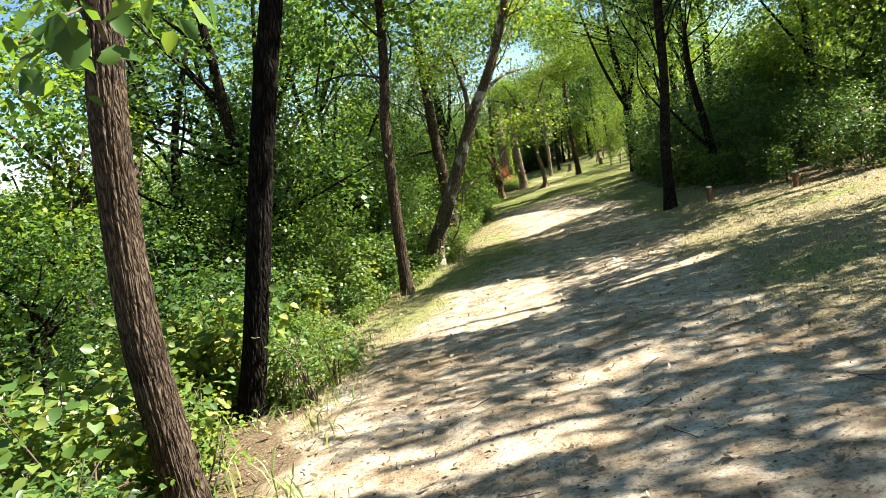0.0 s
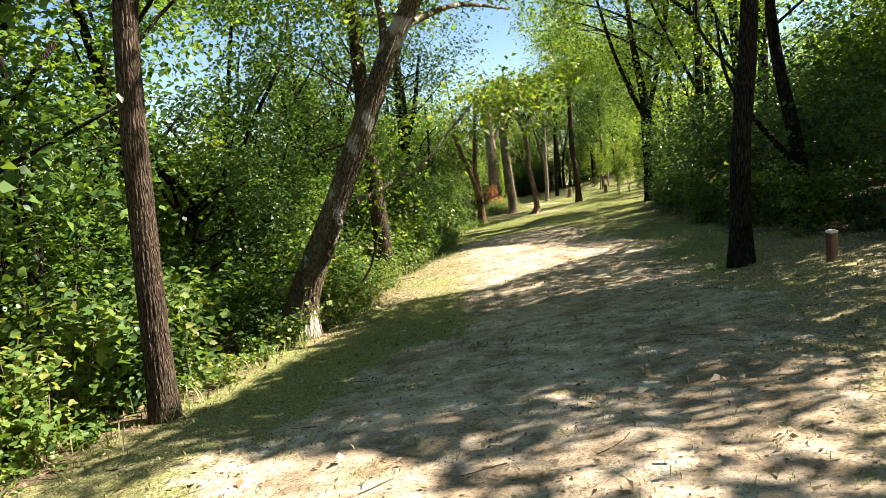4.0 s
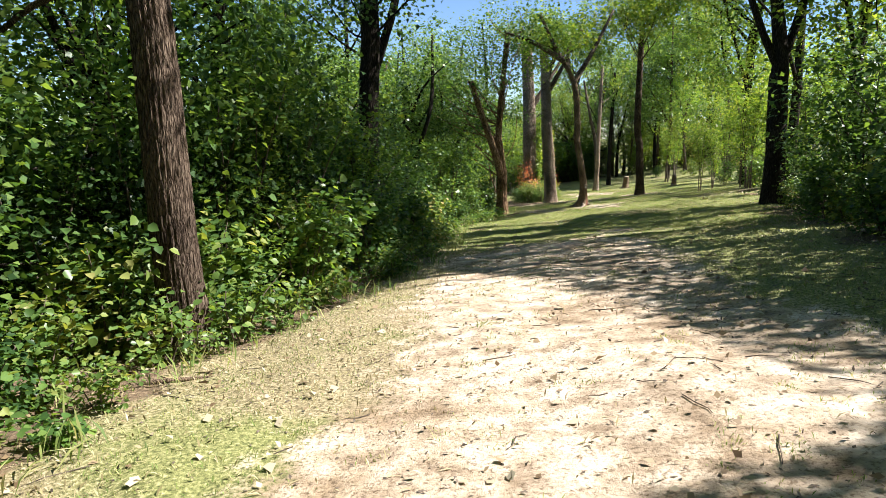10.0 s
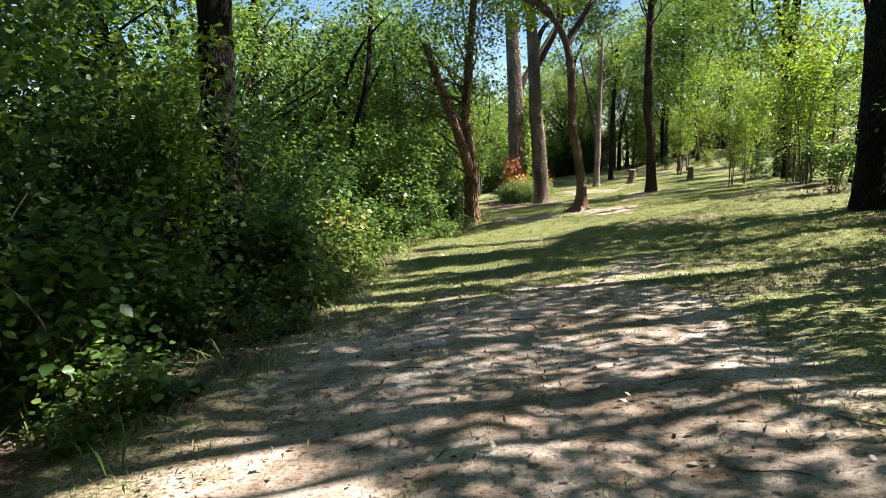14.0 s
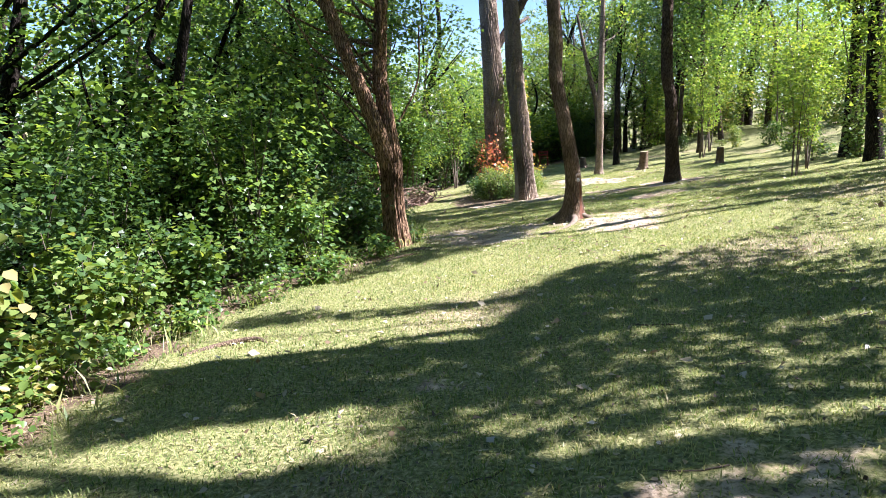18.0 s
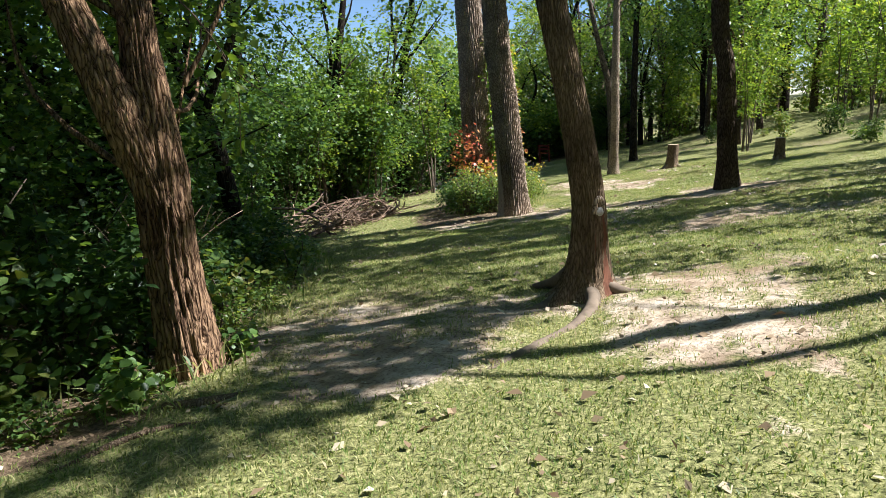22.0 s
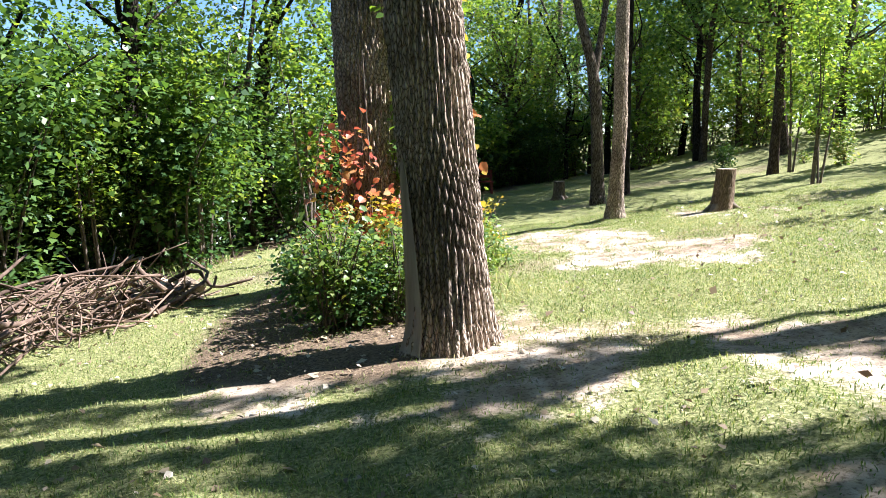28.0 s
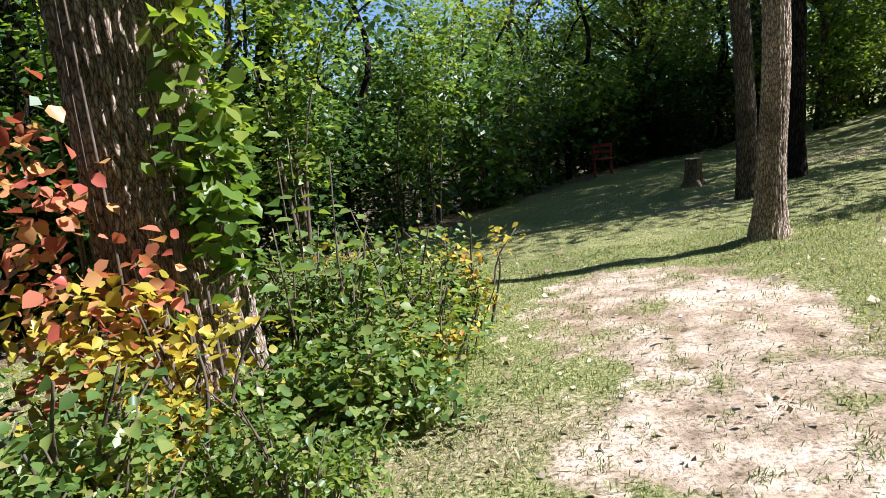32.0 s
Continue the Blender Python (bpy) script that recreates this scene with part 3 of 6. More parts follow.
def tree(name, label, trunk, radii, rs, bark, leaf, blobs=(), clusters=0, per=40, size=0.11, limbs=(), sides=14, rings=26, group="", open_sky=True, twigs=14, spread=0.3, flare=1.5, droop=0.35, relief=None):
    """A tree on its place: trunk through the given points, limbs, crown."""
    base = np.array(trunk[0], float)
    pts = curve_points(np.array(trunk, float) - base, rings)
    u = np.linspace(0, 1, rings)
    rr = np.interp(u, np.linspace(0, 1, len(radii)), radii)
    rr = rr * (1 + (flare - 1) * np.exp(-(pts[:, 2]) / 0.22))
    pts[0, 2] -= 0.25
    t = thing(name, base, label, "tree", group)
    if relief:                                      # depth, ridges round the stem
        n = np.linspace(0, 1, 170)
        fine = np.stack([np.interp(n, u, pts[:, k]) for k in range(3)], 1)
        v, q = furrowed(fine, list(np.interp(n, u, rr)), 110, 170, relief[0], relief[1], int(abs(base[1]) * 10), 1.0, 0.0, 0.3, relief[2] if len(relief) > 2 else 4.0, 0.1)
        part("trunk", mesh_from("trunk", v, q, bark), t)
    else:
        part("trunk", mesh_from("trunk", *tube(pts, rr, sides, True, 0.05, rs), bark), t)
    for l in limbs:
        lp = curve_points(np.array(l[0], float) - base, 12)
        if relief and l[1] > 0.1:
            lq = curve_points(np.array(l[0], float) - base, 90)
            part("limb", mesh_from("limb", *furrowed(lq, [l[1], (l[1] + l[2]) / 2, l[2]], 72, 90, relief[0] * 0.7, relief[1], 5, 1.0, 0.0, 0.3, 2.0, 0.1), bark), t)
            continue
        part("limb", mesh_from("limb", *tube(lp, np.linspace(l[1], l[2], 12), 8, True, 0.06, rs), l[3] if len(l) > 3 else bark), t)
    if clusters:
        rel = [(np.array(b[0], float), b[1]) for b in blobs]
        (v, q), cen = crown(rel, clusters, per, size, rs, spread, open_sky, droop)
        part("crown", mesh_from("crown", v - base, q, leaf), t)
        if twigs:
            k = rs.choice(len(cen), min(twigs, len(cen)), False)
            for c in cen[k]:
                if open_sky and sunlit(c[None])[0]:
                    continue
                c = c - base
                s = pts[int(np.clip(np.searchsorted(pts[:, 2], c[2] - rs.uniform(0.6, 2.2)), 2, rings - 2))]
                m = (s + c) / 2 + rs.normal(0, 0.18, 3) + np.array([0, 0, -0.1])
                part("branch", mesh_from("branch", *tube(curve_points([s, m, c], 7), np.linspace(0.028, 0.007, 7), 5, True), bark), t)
    return t


# ---- the ground: one sheet to the horizon ----
def stretch_axis(a, b, step, far, n):
    core = np.arange(a, b + 1e-6, step)
    out = np.geomspace(step, far, n).cumsum()
    out = out[out < 900]
    return np.r_[(a - out)[::-1], core, b + out]


def ground_material():
    m, nodes, links, bsdf = material("ground_earth")
    pos = nodes.new("ShaderNodeNewGeometry").outputs["Position"]
    at = {}
    for k in ("sand", "litter", "dry"):
        a = nodes.new("ShaderNodeAttribute")
        a.attribute_name = k
        at[k] = a.outputs["Fac"]
    fine = noise_tex(nodes, links, 38, 6, 0.65, pos)
    mid = noise_tex(nodes, links, 4.5, 6, 0.6, pos)
    grit = noise_tex(nodes, links, 160, 3, 0.6, pos)
    sand = ramp(nodes, [(0.3, (0.2, 0.148, 0.1)), (0.5, (0.43, 0.35, 0.262)), (0.72, (0.66, 0.575, 0.475))])
    links.new(mid.outputs[0], sand.inputs[0])
    specks = ramp(nodes, [(0.36, (0.36, 0.31, 0.26)), (0.48, (0.95, 0.95, 0.95)), (0.75, (1.15, 1.12, 1.08))])
    links.new(fine.outputs[0], specks.inputs[0])
    sandc = mix_rgb(nodes, links, 0.85, sand.outputs[0], specks.outputs[0], "MULTIPLY")
    damp = ramp(nodes, [(0.36, (0.62, 0.55, 0.46)), (0.58, (1.08, 1.06, 1.04))])
    links.new(noise_tex(nodes, links, 0.9, 5, 0.65, pos).outputs[0], damp.inputs[0])
    sandc = mix_rgb(nodes, links, 0.9, sandc, damp.outputs[0], "MULTIPLY")
    turf = ramp(nodes, [(0.34, (0.07, 0.075, 0.028)), (0.5, (0.19, 0.195, 0.07)), (0.66, (0.37, 0.345, 0.16))])
    links.new(fine.outputs[0], turf.inputs[0])
    straw = ramp(nodes, [(0.34, (0.085, 0.068, 0.036)), (0.5, (0.24, 0.195, 0.108)), (0.66, (0.42, 0.355, 0.225))])
    links.new(fine.outputs[0], straw.inputs[0])
    lit = ramp(nodes, [(0.3, (0.035, 0.026, 0.018)), (0.5, (0.13, 0.09, 0.055)), (0.7, (0.27, 0.2, 0.13))])
    links.new(fine.outputs[0], lit.inputs[0])

    def edged(sock, lo, hi, amount=0.6):
        v = nodes.new("ShaderNodeMath")
        v.operation = "MULTIPLY_ADD"
        links.new(mid.outputs[0], v.inputs[0])
        v.inputs[1].default_value = amount
        w = nodes.new("ShaderNodeMath")
        w.operation = "MULTIPLY_ADD"
        links.new(fine.outputs[0], w.inputs[0])
        w.inputs[1].default_value = amount
        w.inputs[2].default_value = -amount
        links.new(w.outputs[0], v.inputs[2])
        s = nodes.new("ShaderNodeMath")
        links.new(v.outputs[0], s.inputs[0])
        links.new(sock, s.inputs[1])
        r = ramp(nodes, [(lo, (0, 0, 0)), (hi, (1, 1, 1))])
        links.new(s.outputs[0], r.inputs[0])
        return r.outputs[0]

    c = mix_rgb(nodes, links, edged(at["dry"], 0.3, 0.7), turf.outputs[0], straw.outputs[0])
    c = mix_rgb(nodes, links, edged(at["sand"], 0.32, 0.62, 0.9), c, sandc)
    c = mix_rgb(nodes, links, edged(at["litter"], 0.35, 0.65), c, lit.outputs[0])
    links.new(c, bsdf.inputs["Base Color"])
    bsdf.inputs["Roughness"].default_value = 0.95
    bsdf.inputs["Specular IOR Level"].default_value = 0.15
    h = nodes.new("ShaderNodeMath")
    h.operation = "MULTIPLY_ADD"
    links.new(grit.outputs[0], h.inputs[0])
    h.inputs[1].default_value = 0.25
    links.new(fine.outputs[0], h.inputs[2])
    h2 = nodes.new("ShaderNodeMath")
    h2.operation = "MULTIPLY_ADD"
    links.new(mid.outputs[0], h2.inputs[0])
    h2.inputs[1].default_value = 2.5
    links.new(h.outputs[0], h2.inputs[2])
    bump(nodes, links, bsdf, h2.outputs[0], 0.7, 0.02)
    return m


gx, gy = stretch_axis(-3.0, 15.5, 0.15, 120, 26), stretch_axis(-1.5, 62.0, 0.16, 120, 26)
GX, GY = np.meshgrid(gx, gy)
GZ = ground_z(GX, GY)
idx = np.arange(GX.size).reshape(GX.shape)
quads = np.stack([idx[:-1, :-1], idx[:-1, 1:], idx[1:, 1:], idx[1:, :-1]], -1).reshape(-1, 4)
gme = mesh_from("ground", np.stack([GX, GY, GZ], -1).reshape(-1, 3), quads, ground_material())
for key, fn in (("sand", sand_mask), ("litter", litter_mask), ("dry", dry_mask)):
    gme.attributes.new(key, "FLOAT", "POINT").data.foreach_set("value", fn(GX, GY).ravel().astype(np.float32))
tagged(new("ground", gme), "sandy woodland lawn with worn bare earth and leaf litter", "ground", kind="structure")


# ---- grass ----
def blades(x, y, height, width, rs, mat, name, lean=0.8):
    n = len(x)
    z = ground_z(x, y) - 0.004
    a = rs.uniform(0, 6.283, n)
    h = height * rs.uniform(0.5, 1.35, n)
    w = width * rs.uniform(0.7, 1.3, n)
    tilt = rs.uniform(0.1, lean, n)
    b = a + rs.normal(1.57, 0.4, n)
    base = np.stack([x, y, z], 1)
    side = np.stack([np.cos(a), np.sin(a), 0 * a], 1) * w[:, None]
    fw = np.stack([np.cos(b) * np.sin(tilt), np.sin(b) * np.sin(tilt), np.cos(tilt)], 1) * h[:, None]
    tip = base + fw * 1.0 + np.stack([np.cos(b), np.sin(b), -0.35 + 0 * b], 1) * (h * tilt * 0.55)[:, None]
    mid = base + fw * 0.55
    v = np.stack([base, mid + side * 0.55, tip, mid - side * 0.55], 1).reshape(-1, 3)
    return mesh_from(name, v, np.arange(4 * n).reshape(n, 4), mat)


def scatter(n, x0, x1, y0, y1, rs):
    return rs.uniform(x0, x1, n), rs.uniform(y0, y1, n)


rs = np.random.RandomState(5)
gxs, gys = [], []
for y0, y1, n in ((-1, 17, 250000), (17, 29, 230000), (29, 57, 1650000), (57, 70, 150000)):
    x, y = scatter(n, -2.5, 17.0, y0, y1, rs)
    keep = (x > left_x(y) - 0.5) & (x < right_x(y) + 0.8) & (rs.uniform(0, 1, n) < np.clip(1.25 - 0.16 * np.abs(x - line_x(y) - 0.6), 0.3, 1))      # thinner away from the walked line
    x, y = x[keep], y[keep]
    p = (1 - sand_mask(x, y)) ** 1.5 * (1 - 0.85 * litter_mask(x, y)) * np.clip(1.15 - 0.75 * dry_mask(x, y) + 0.3 * wave(x, y, 41, 0.6), 0, 1)
    keep = rs.uniform(0, 1, len(x)) < p * np.where(y < 29, 0.8, 1.0)
    gxs.append(x[keep])
    gys.append(y[keep])
# small tufts on the worn track
x, y = scatter(1700, 0.2, 6.8, 9.5, 29, rs)
keep = (wave(x, y, 61, 1.6) > -0.05) & (x > left_x(y) + 0.3)
gxs.append(np.repeat(x[keep], 16) + rs.normal(0, 0.045, 16 * keep.sum()))
gys.append(np.repeat(y[keep], 16) + rs.normal(0, 0.045, 16 * keep.sum()))
x, y = scatter(2600, 5.0, 12.5, 38.5, 57, rs)
keep = (sand_mask(x, y) > 0.25) & (wave(x, y, 62, 0.9) > 0.1)
gxs.append(np.repeat(x[keep], 18) + rs.normal(0, 0.04, 18 * keep.sum()))
gys.append(np.repeat(y[keep], 18) + rs.normal(0, 0.04, 18 * keep.sum()))
x, y = np.concatenate(gxs), np.concatenate(gys)
tagged(new("grass", blades(x, y, 0.032, 0.0055, rs, GRASS, "grass")), "short mown green lawn grass with clover leaves", "grass", kind="stuff")
x, y = scatter(260000, -2.0, 12.0, 1.5, 57, rs)
keep = (x > left_x(y) - 0.3) & (x < right_x(y) + 0.3) & (rs.uniform(0, 1, len(x)) < (0.06 + dry_mask(x, y)) * (1 - 0.93 * sand_mask(x, y)))
tagged(new("dry_grass", blades(x[keep], y[keep], 0.05, 0.009, rs, STRAW, "dry_grass", 1.35)), "straw-coloured dry trampled grass", "grass", kind="stuff")
# longer grass and sedge at the wood's edge
x, y = scatter(52000, -2.5, 9.0, 1.0, 58, rs)
e = x - left_x(y)
keep = (e > -0.9) & (e < 0.35) & (wave(x, y, 43, 1.6) > -0.25)
mnd = (poly_mask(x, y, [(7.2, 50.0), (7.6, 50.6), (7.9, 53.6), (7.0, 54.0), (7.0, 51.5)], 0.2) > 0.4)
keep |= mnd & (rs.uniform(0, 1, len(x)) < 0.8)
tagged(new("tall_grass", blades(x[keep], y[keep], 0.22, 0.014, rs, GRASS, "tall_grass", 1.0)), "tufts of long green grass along the undergrowth", "grass", kind="stuff")

# ---- fallen leaves and twigs ----
n = 52000
x, y = scatter(n, -2.5, 13.0, -1, 57, rs)
keep = (x > left_x(y) - 1.0) & (x < right_x(y) + 0.5) & (rs.uniform(0, 1, n) < 0.28 + 0.7 * litter_mask(x, y) + 0.25 * np.clip(wave(x, y, 51, 3), 0, 1))
x, y = x[keep], y[keep]
c = np.stack([x, y, ground_z(x, y) + rs.uniform(0.008, 0.03, len(x))], 1)
v, q = leaves(c, 0.044, rs, 0.0, 0.36)
big = rs.uniform(0, 1, len(c)) < 0.16
v = (np.repeat(c, 4, 0) + (v - np.repeat(c, 4, 0)) * np.repeat(np.where(big, 1.7, 1.0), 4)[:, None])
v[:, 2] = np.maximum(v[:, 2], ground_z(v[:, 0], v[:, 1]) + 0.004)
tagged(new("fallen_leaves", mesh_from("fallen_leaves", v, q, LEAF_DRY)), "dry tan fallen leaves scattered on lawn and path", "leaves", kind="stuff")
ps = []
for k in range(420):
    y0 = rs.uniform(0.5, 34)
    x0 = rs.uniform(left_x(y0), right_x(y0))
    a, L = rs.uniform(0, 6.28), rs.uniform(0.06, 0.3)
    pts = [np.array([x0 + math.cos(a) * L * s + rs.normal(0, 0.012), y0 + math.sin(a) * L * s + rs.normal(0, 0.012), 0]) for s in (0, 0.35, 0.7, 1)]
    for p_ in pts:
        p_[2] = gz(p_[0], p_[1]) + 0.006
    ps.append(tube(pts, np.linspace(0.004, 0.002, 4), 5))
tagged(new("fallen_twigs", mesh_from("fallen_twigs", *join(ps), TWIG)), "thin brown broken twigs lying on the dirt", "twigs", kind="stuff")
# dark crumbs of bark and mulch on the track
n = 30000
x, y = scatter(n, -1.5, 8, 0.5, 33, rs)
keep = (x > left_x(y)) & (rs.uniform(0, 1, n) < 0.25 + 0.75 * np.clip(wave(x, y, 53, 1.4), 0, 1))
x, y = x[keep], y[keep]
c = np.stack([x, y, ground_z(x, y) + 0.006], 1)
v, q = leaves(c, 0.034, rs, 0.0, 0.25)
v[:, 2] = np.maximum(v[:, 2], ground_z(v[:, 0], v[:, 1]) + 0.003)
tagged(new("bark_crumbs", mesh_from("bark_crumbs", v, q, TWIG)), "dark crumbs of bark and leaf mould on sand", "debris", kind="stuff")


# ---- near trees with furrowed bark ----
def root(pts, r0, r1, t, base, bark, rs):
    p = []
    for x_, y_, up in pts:
        p.append((x_, y_, gz(x_, y_) + up))
    p = curve_points(np.array(p) - base, 16)
    part("root", mesh_from("root", *tube(p, np.linspace(r0, r1, 16), 12, True, 0.06, rs), ROOT_BARK), t)


# slender tree with a hollow at its foot
b = np.array([7.08, 40.45, gz(7.08, 40.45)])
t = thing("hollow_tree", b, "brown-barked leaning tree with rotten hollow and spreading roots", "tree")
trk = [(0, 0, -0.1), (0.04, 0, 0.6), (-0.02, -0.02, 1.1), (-0.12, -0.03, 1.65), (-0.24, 0, 2.3), (-0.25, 0, 3.0), (-0.42, 0, 4.2), (-1.0, 0, 5.2), (-1.6, 0.1, 6.4)]
part("trunk", mesh_from("trunk", *furrowed(trk, [0.122, 0.116, 0.112, 0.106, 0.102, 0.1, 0.09, 0.07, 0.05], 208, 300, 0.012, 40, 7, 2.4, 0.5, 0.2, 5.0, 0.5), BARK_FINE), t)
for l in ([(-0.42, 0, 4.2), (0.2, 0.2, 5.2), (0.9, 0.5, 6.6)], [(-0.8, 0, 4.9), (-1.8, -0.5, 5.4), (-2.8, -0.9, 5.7)]):
    part("limb", mesh_from("limb", *tube(curve_points(l, 12), np.linspace(0.1, 0.04, 12), 9, True, 0.05, rs), BARK), t)
(v, q), cen = crown([(np.array([6.0, 41.2, b[2] + 5.8]), (1.7, 1.7, 1.0)), (np.array([7.4, 43.8, b[2] + 6.4]), (2.2, 2.2, 0.9)), (np.array([5.4, 43.2, b[2] + 6.0]), (1.5, 1.8, 0.8))], 170, 36, 0.11, rs)
part("crown", mesh_from("crown", v - b, q, LEAF_LIGHT), t)
for cc in ([(-0.6, 0, 4.6), (-0.4, 1.6, 5.6), (0.3, 3.2, 6.4)], [(-1.0, 0, 5.2), (-1.4, 1.2, 5.7), (-1.7, 2.6, 6.0)]):
    part("limb", mesh_from("limb", *tube(curve_points(cc, 12), np.linspace(0.07, 0.02, 12), 8, True, 0.05, rs), BARK), t)
root([(7.1, 40.38, 0.1), (7.1, 40.1, 0.015), (6.95, 39.82, -0.016), (6.68, 39.47, -0.022), (6.42, 39.12, -0.022), (6.25, 38.9, -0.05)], 0.06, 0.03, t, b, BARK_FINE, rs)
root([(7.18, 40.4, 0.12), (7.38, 40.32, -0.01), (7.7, 40.2, -0.02), (7.95, 40.22, -0.05)], 0.05, 0.015, t, b, BARK_RED, rs)
root([(7.04, 40.43, 0.16), (6.88, 40.38, 0.02), (6.65, 40.3, -0.035), (6.4, 40.24, -0.06)], 0.085, 0.025, t, b, BARK_FINE, rs)
root([(7.05, 40.6, 0.2), (6.9, 40.9, 0.06), (6.7, 41.3, -0.03)], 0.075, 0.02, t, b, BARK_RED, rs)
# dark rotten channel below the knot, with the pale stone in its mouth
u = np.linspace(0, 1, 30)
a = np.linspace(-0.5, 0.5, 15)
ch = []
for i in u:
    zz = 0.03 + 0.62 * i
    rr = 0.118 * (1 + 1.5 * math.exp(-(zz + 0.1) / 0.2)) * (1 + 0.2 * math.exp(-(zz + 0.1) / 0.35)) - 0.02
    for k in a:
        w = 1 - 0.35 * i
        th = -0.98 + k * w
        dep = -0.035 * math.cos(k / 0.5 * 1.57) + 0.012 * math.sin(40 * k + 9 * i) + 0.006 * rs.uniform(-1, 1)
        ch.append((0.03 + math.cos(th) * (rr + 0.03 + dep), math.sin(th) * (rr + 0.03 + dep), zz))
idx = np.arange(30 * 15).reshape(30, 15)
part("rotten_hollow", mesh_from("rotten_hollow", ch, np.stack([idx[:-1, :-1], idx[:-1, 1:], idx[1:, 1:], idx[1:, :-1]], -1).reshape(-1, 4), ROT), t, "dark red rotten wood channel")
rim = [(0.03 + math.cos(-0.98 + 0.34 * math.cos(s)) * 0.12, math.sin(-0.98 + 0.34 * math.cos(s)) * 0.12, 0.68 + 0.085 * math.sin(s)) for s in np.linspace(-0.3, math.pi + 0.3, 18)]
part("callus_rim", mesh_from("callus_rim", *tube(rim, np.full(18, 0.022), 8, True, 0.1, rs), BARK_NEAR), t)
bm = bmesh.new()
bmesh.ops.create_icosphere(bm, subdivisions=3, radius=0.05)
for v_ in bm.verts:
    v_.co *= 1 + 0.16 * noise.noise(v_.co * 30)
    v_.co.x *= 1.1
    v_.co.z *= 0.8
me = bpy.data.meshes.new("pale_stone")
bm.to_mesh(me)
bm.free()
me.materials.append(STONE)
ob = new("pale_stone", me)
ob.location = b + np.array([0.084, -0.08, 0.668])
tagged(ob, "pale whitish stone wedged in the tree hollow", "stone")

# thick scarred tree
b = np.array([6.93, 49.24, gz(6.93, 49.24)])
t = thing("scarred_tree", b, "thick grey furrowed tree trunk with bare wood scar", "tree", "trunks by the brush pile")
trk = [(0.06, 0, -0.15), (0.03, 0, 0.5), (-0.04, 0, 1.5), (-0.13, 0, 2.6), (-0.22, 0, 3.4), (-0.3, 0, 5), (-0.5, 0.2, 8)]
part("trunk", mesh_from("trunk", *furrowed(trk, [0.275, 0.266, 0.257, 0.245, 0.235, 0.21, 0.165], 300, 280, 0.046, 36, 9, 1.5, 0.28, 0.2, 8.0, 0.12), BARK_NEAR), t)
for l in ([(-0.3, 0, 5.0), (0.6, 0.5, 6.6), (1.4, 1.0, 8.4)], [(-0.3, 0.1, 5.6), (0.2, 0.9, 6.8), (1.6, 1.4, 7.4)]):
    part("limb", mesh_from("limb", *tube(curve_points(l, 12), np.linspace(0.13, 0.04, 12), 10, True, 0.05, rs), BARK), t)
(v, q), cen = crown([(b + np.array(o_), r3) for o_, r3 in (((0.9, 0.4, 7.6), (1.7, 2.0, 0.8)), ((2.2, 1.4, 6.9), (1.6, 1.8, 0.8)))], 240, 20, 0.12, rs, 0.24)
part("crown", mesh_from("crown", v - b, q, LEAF), t)
# bare weathered wood in a long slit of the bark
u, a = np.linspace(0, 1, 50), np.linspace(-1, 1, 13)
ch = []
for i in u:
    zz = 0.02 + 1.35 * i
    w = 0.23 * (1 - i) ** 0.4 + 0.03
    for k in a:
        th = -2.45 + k * w
        rr = 0.318 - 0.02 * i - 0.022 * (1 - abs(k)) ** 0.5 + 0.008 * math.sin(17 * k + 2 * i) + 0.1 * math.exp(-zz / 0.14)
        ch.append((0.04 - 0.09 * i + math.cos(th) * rr, math.sin(th) * rr, zz))
idx = np.arange(50 * 13).reshape(50, 13)
part("bare_wood_scar", mesh_from("bare_wood_scar", ch, np.stack([idx[:-1, :-1], idx[:-1, 1:], idx[1:, 1:], idx[1:, :-1]], -1).reshape(-1, 4), WOOD), t, "grey bare wood where bark is gone")

# vine-grown tree behind it
b = np.array([6.24, 52.75, gz(6.24, 52.75)])
t = thing("vine_tree", b, "thick dark-furrowed tree trunk overgrown with creeper", "tree", "trunks by the brush pile")
trk = [(0.06, 0, -0.15), (0.04, 0, 0.6), (0.0, 0, 1.5), (-0.04, 0, 2.6), (-0.1, 0, 4.5), (-0.3, 0.2, 8)]
part("trunk", mesh_from("trunk", *furrowed(trk, [0.4, 0.37, 0.345, 0.335, 0.31, 0.25], 300, 280, 0.05, 36, 12, 1.4, 0.12, 0.3, 7.5, 0.12), BARK_NEAR), t)

for l in ([(-0.1, 0, 4.6), (0.9, 0.4, 6.2), (2.0, 1.0, 8.0)], [(-0.15, 0, 4.4), (0.4, 1.2, 5.4), (1.3, 2.4, 6.1)]):
    part("limb", mesh_from("limb", *tube(curve_points(l, 12), np.linspace(0.16, 0.05, 12), 10, True, 0.05, rs), BARK), t)
(v, q), cen = crown([(b + np.array(o_), r3) for o_, r3 in (((0.9, 0.6, 8.2), (1.8, 2.0, 1.0)), ((2.6, 1.8, 7.2), (2.0, 1.8, 1.0)), ((1.4, 2.6, 6.0), (1.8, 1.4, 0.8)))], 300, 20, 0.12, rs, 0.24)
part("crown", mesh_from("crown", v - b, q, LEAF), t)
root([(6.45, 52.55, 0.2), (6.7, 52.35, 0.06), (6.95, 52.15, -0.05)], 0.13, 0.04, t, b, BARK_NEAR, rs)
root([(6.1, 52.4, 0.2), (6.05, 52.1, 0.05), (5.95, 51.85, -0.05)], 0.12, 0.04, t, b, BARK_NEAR, rs)
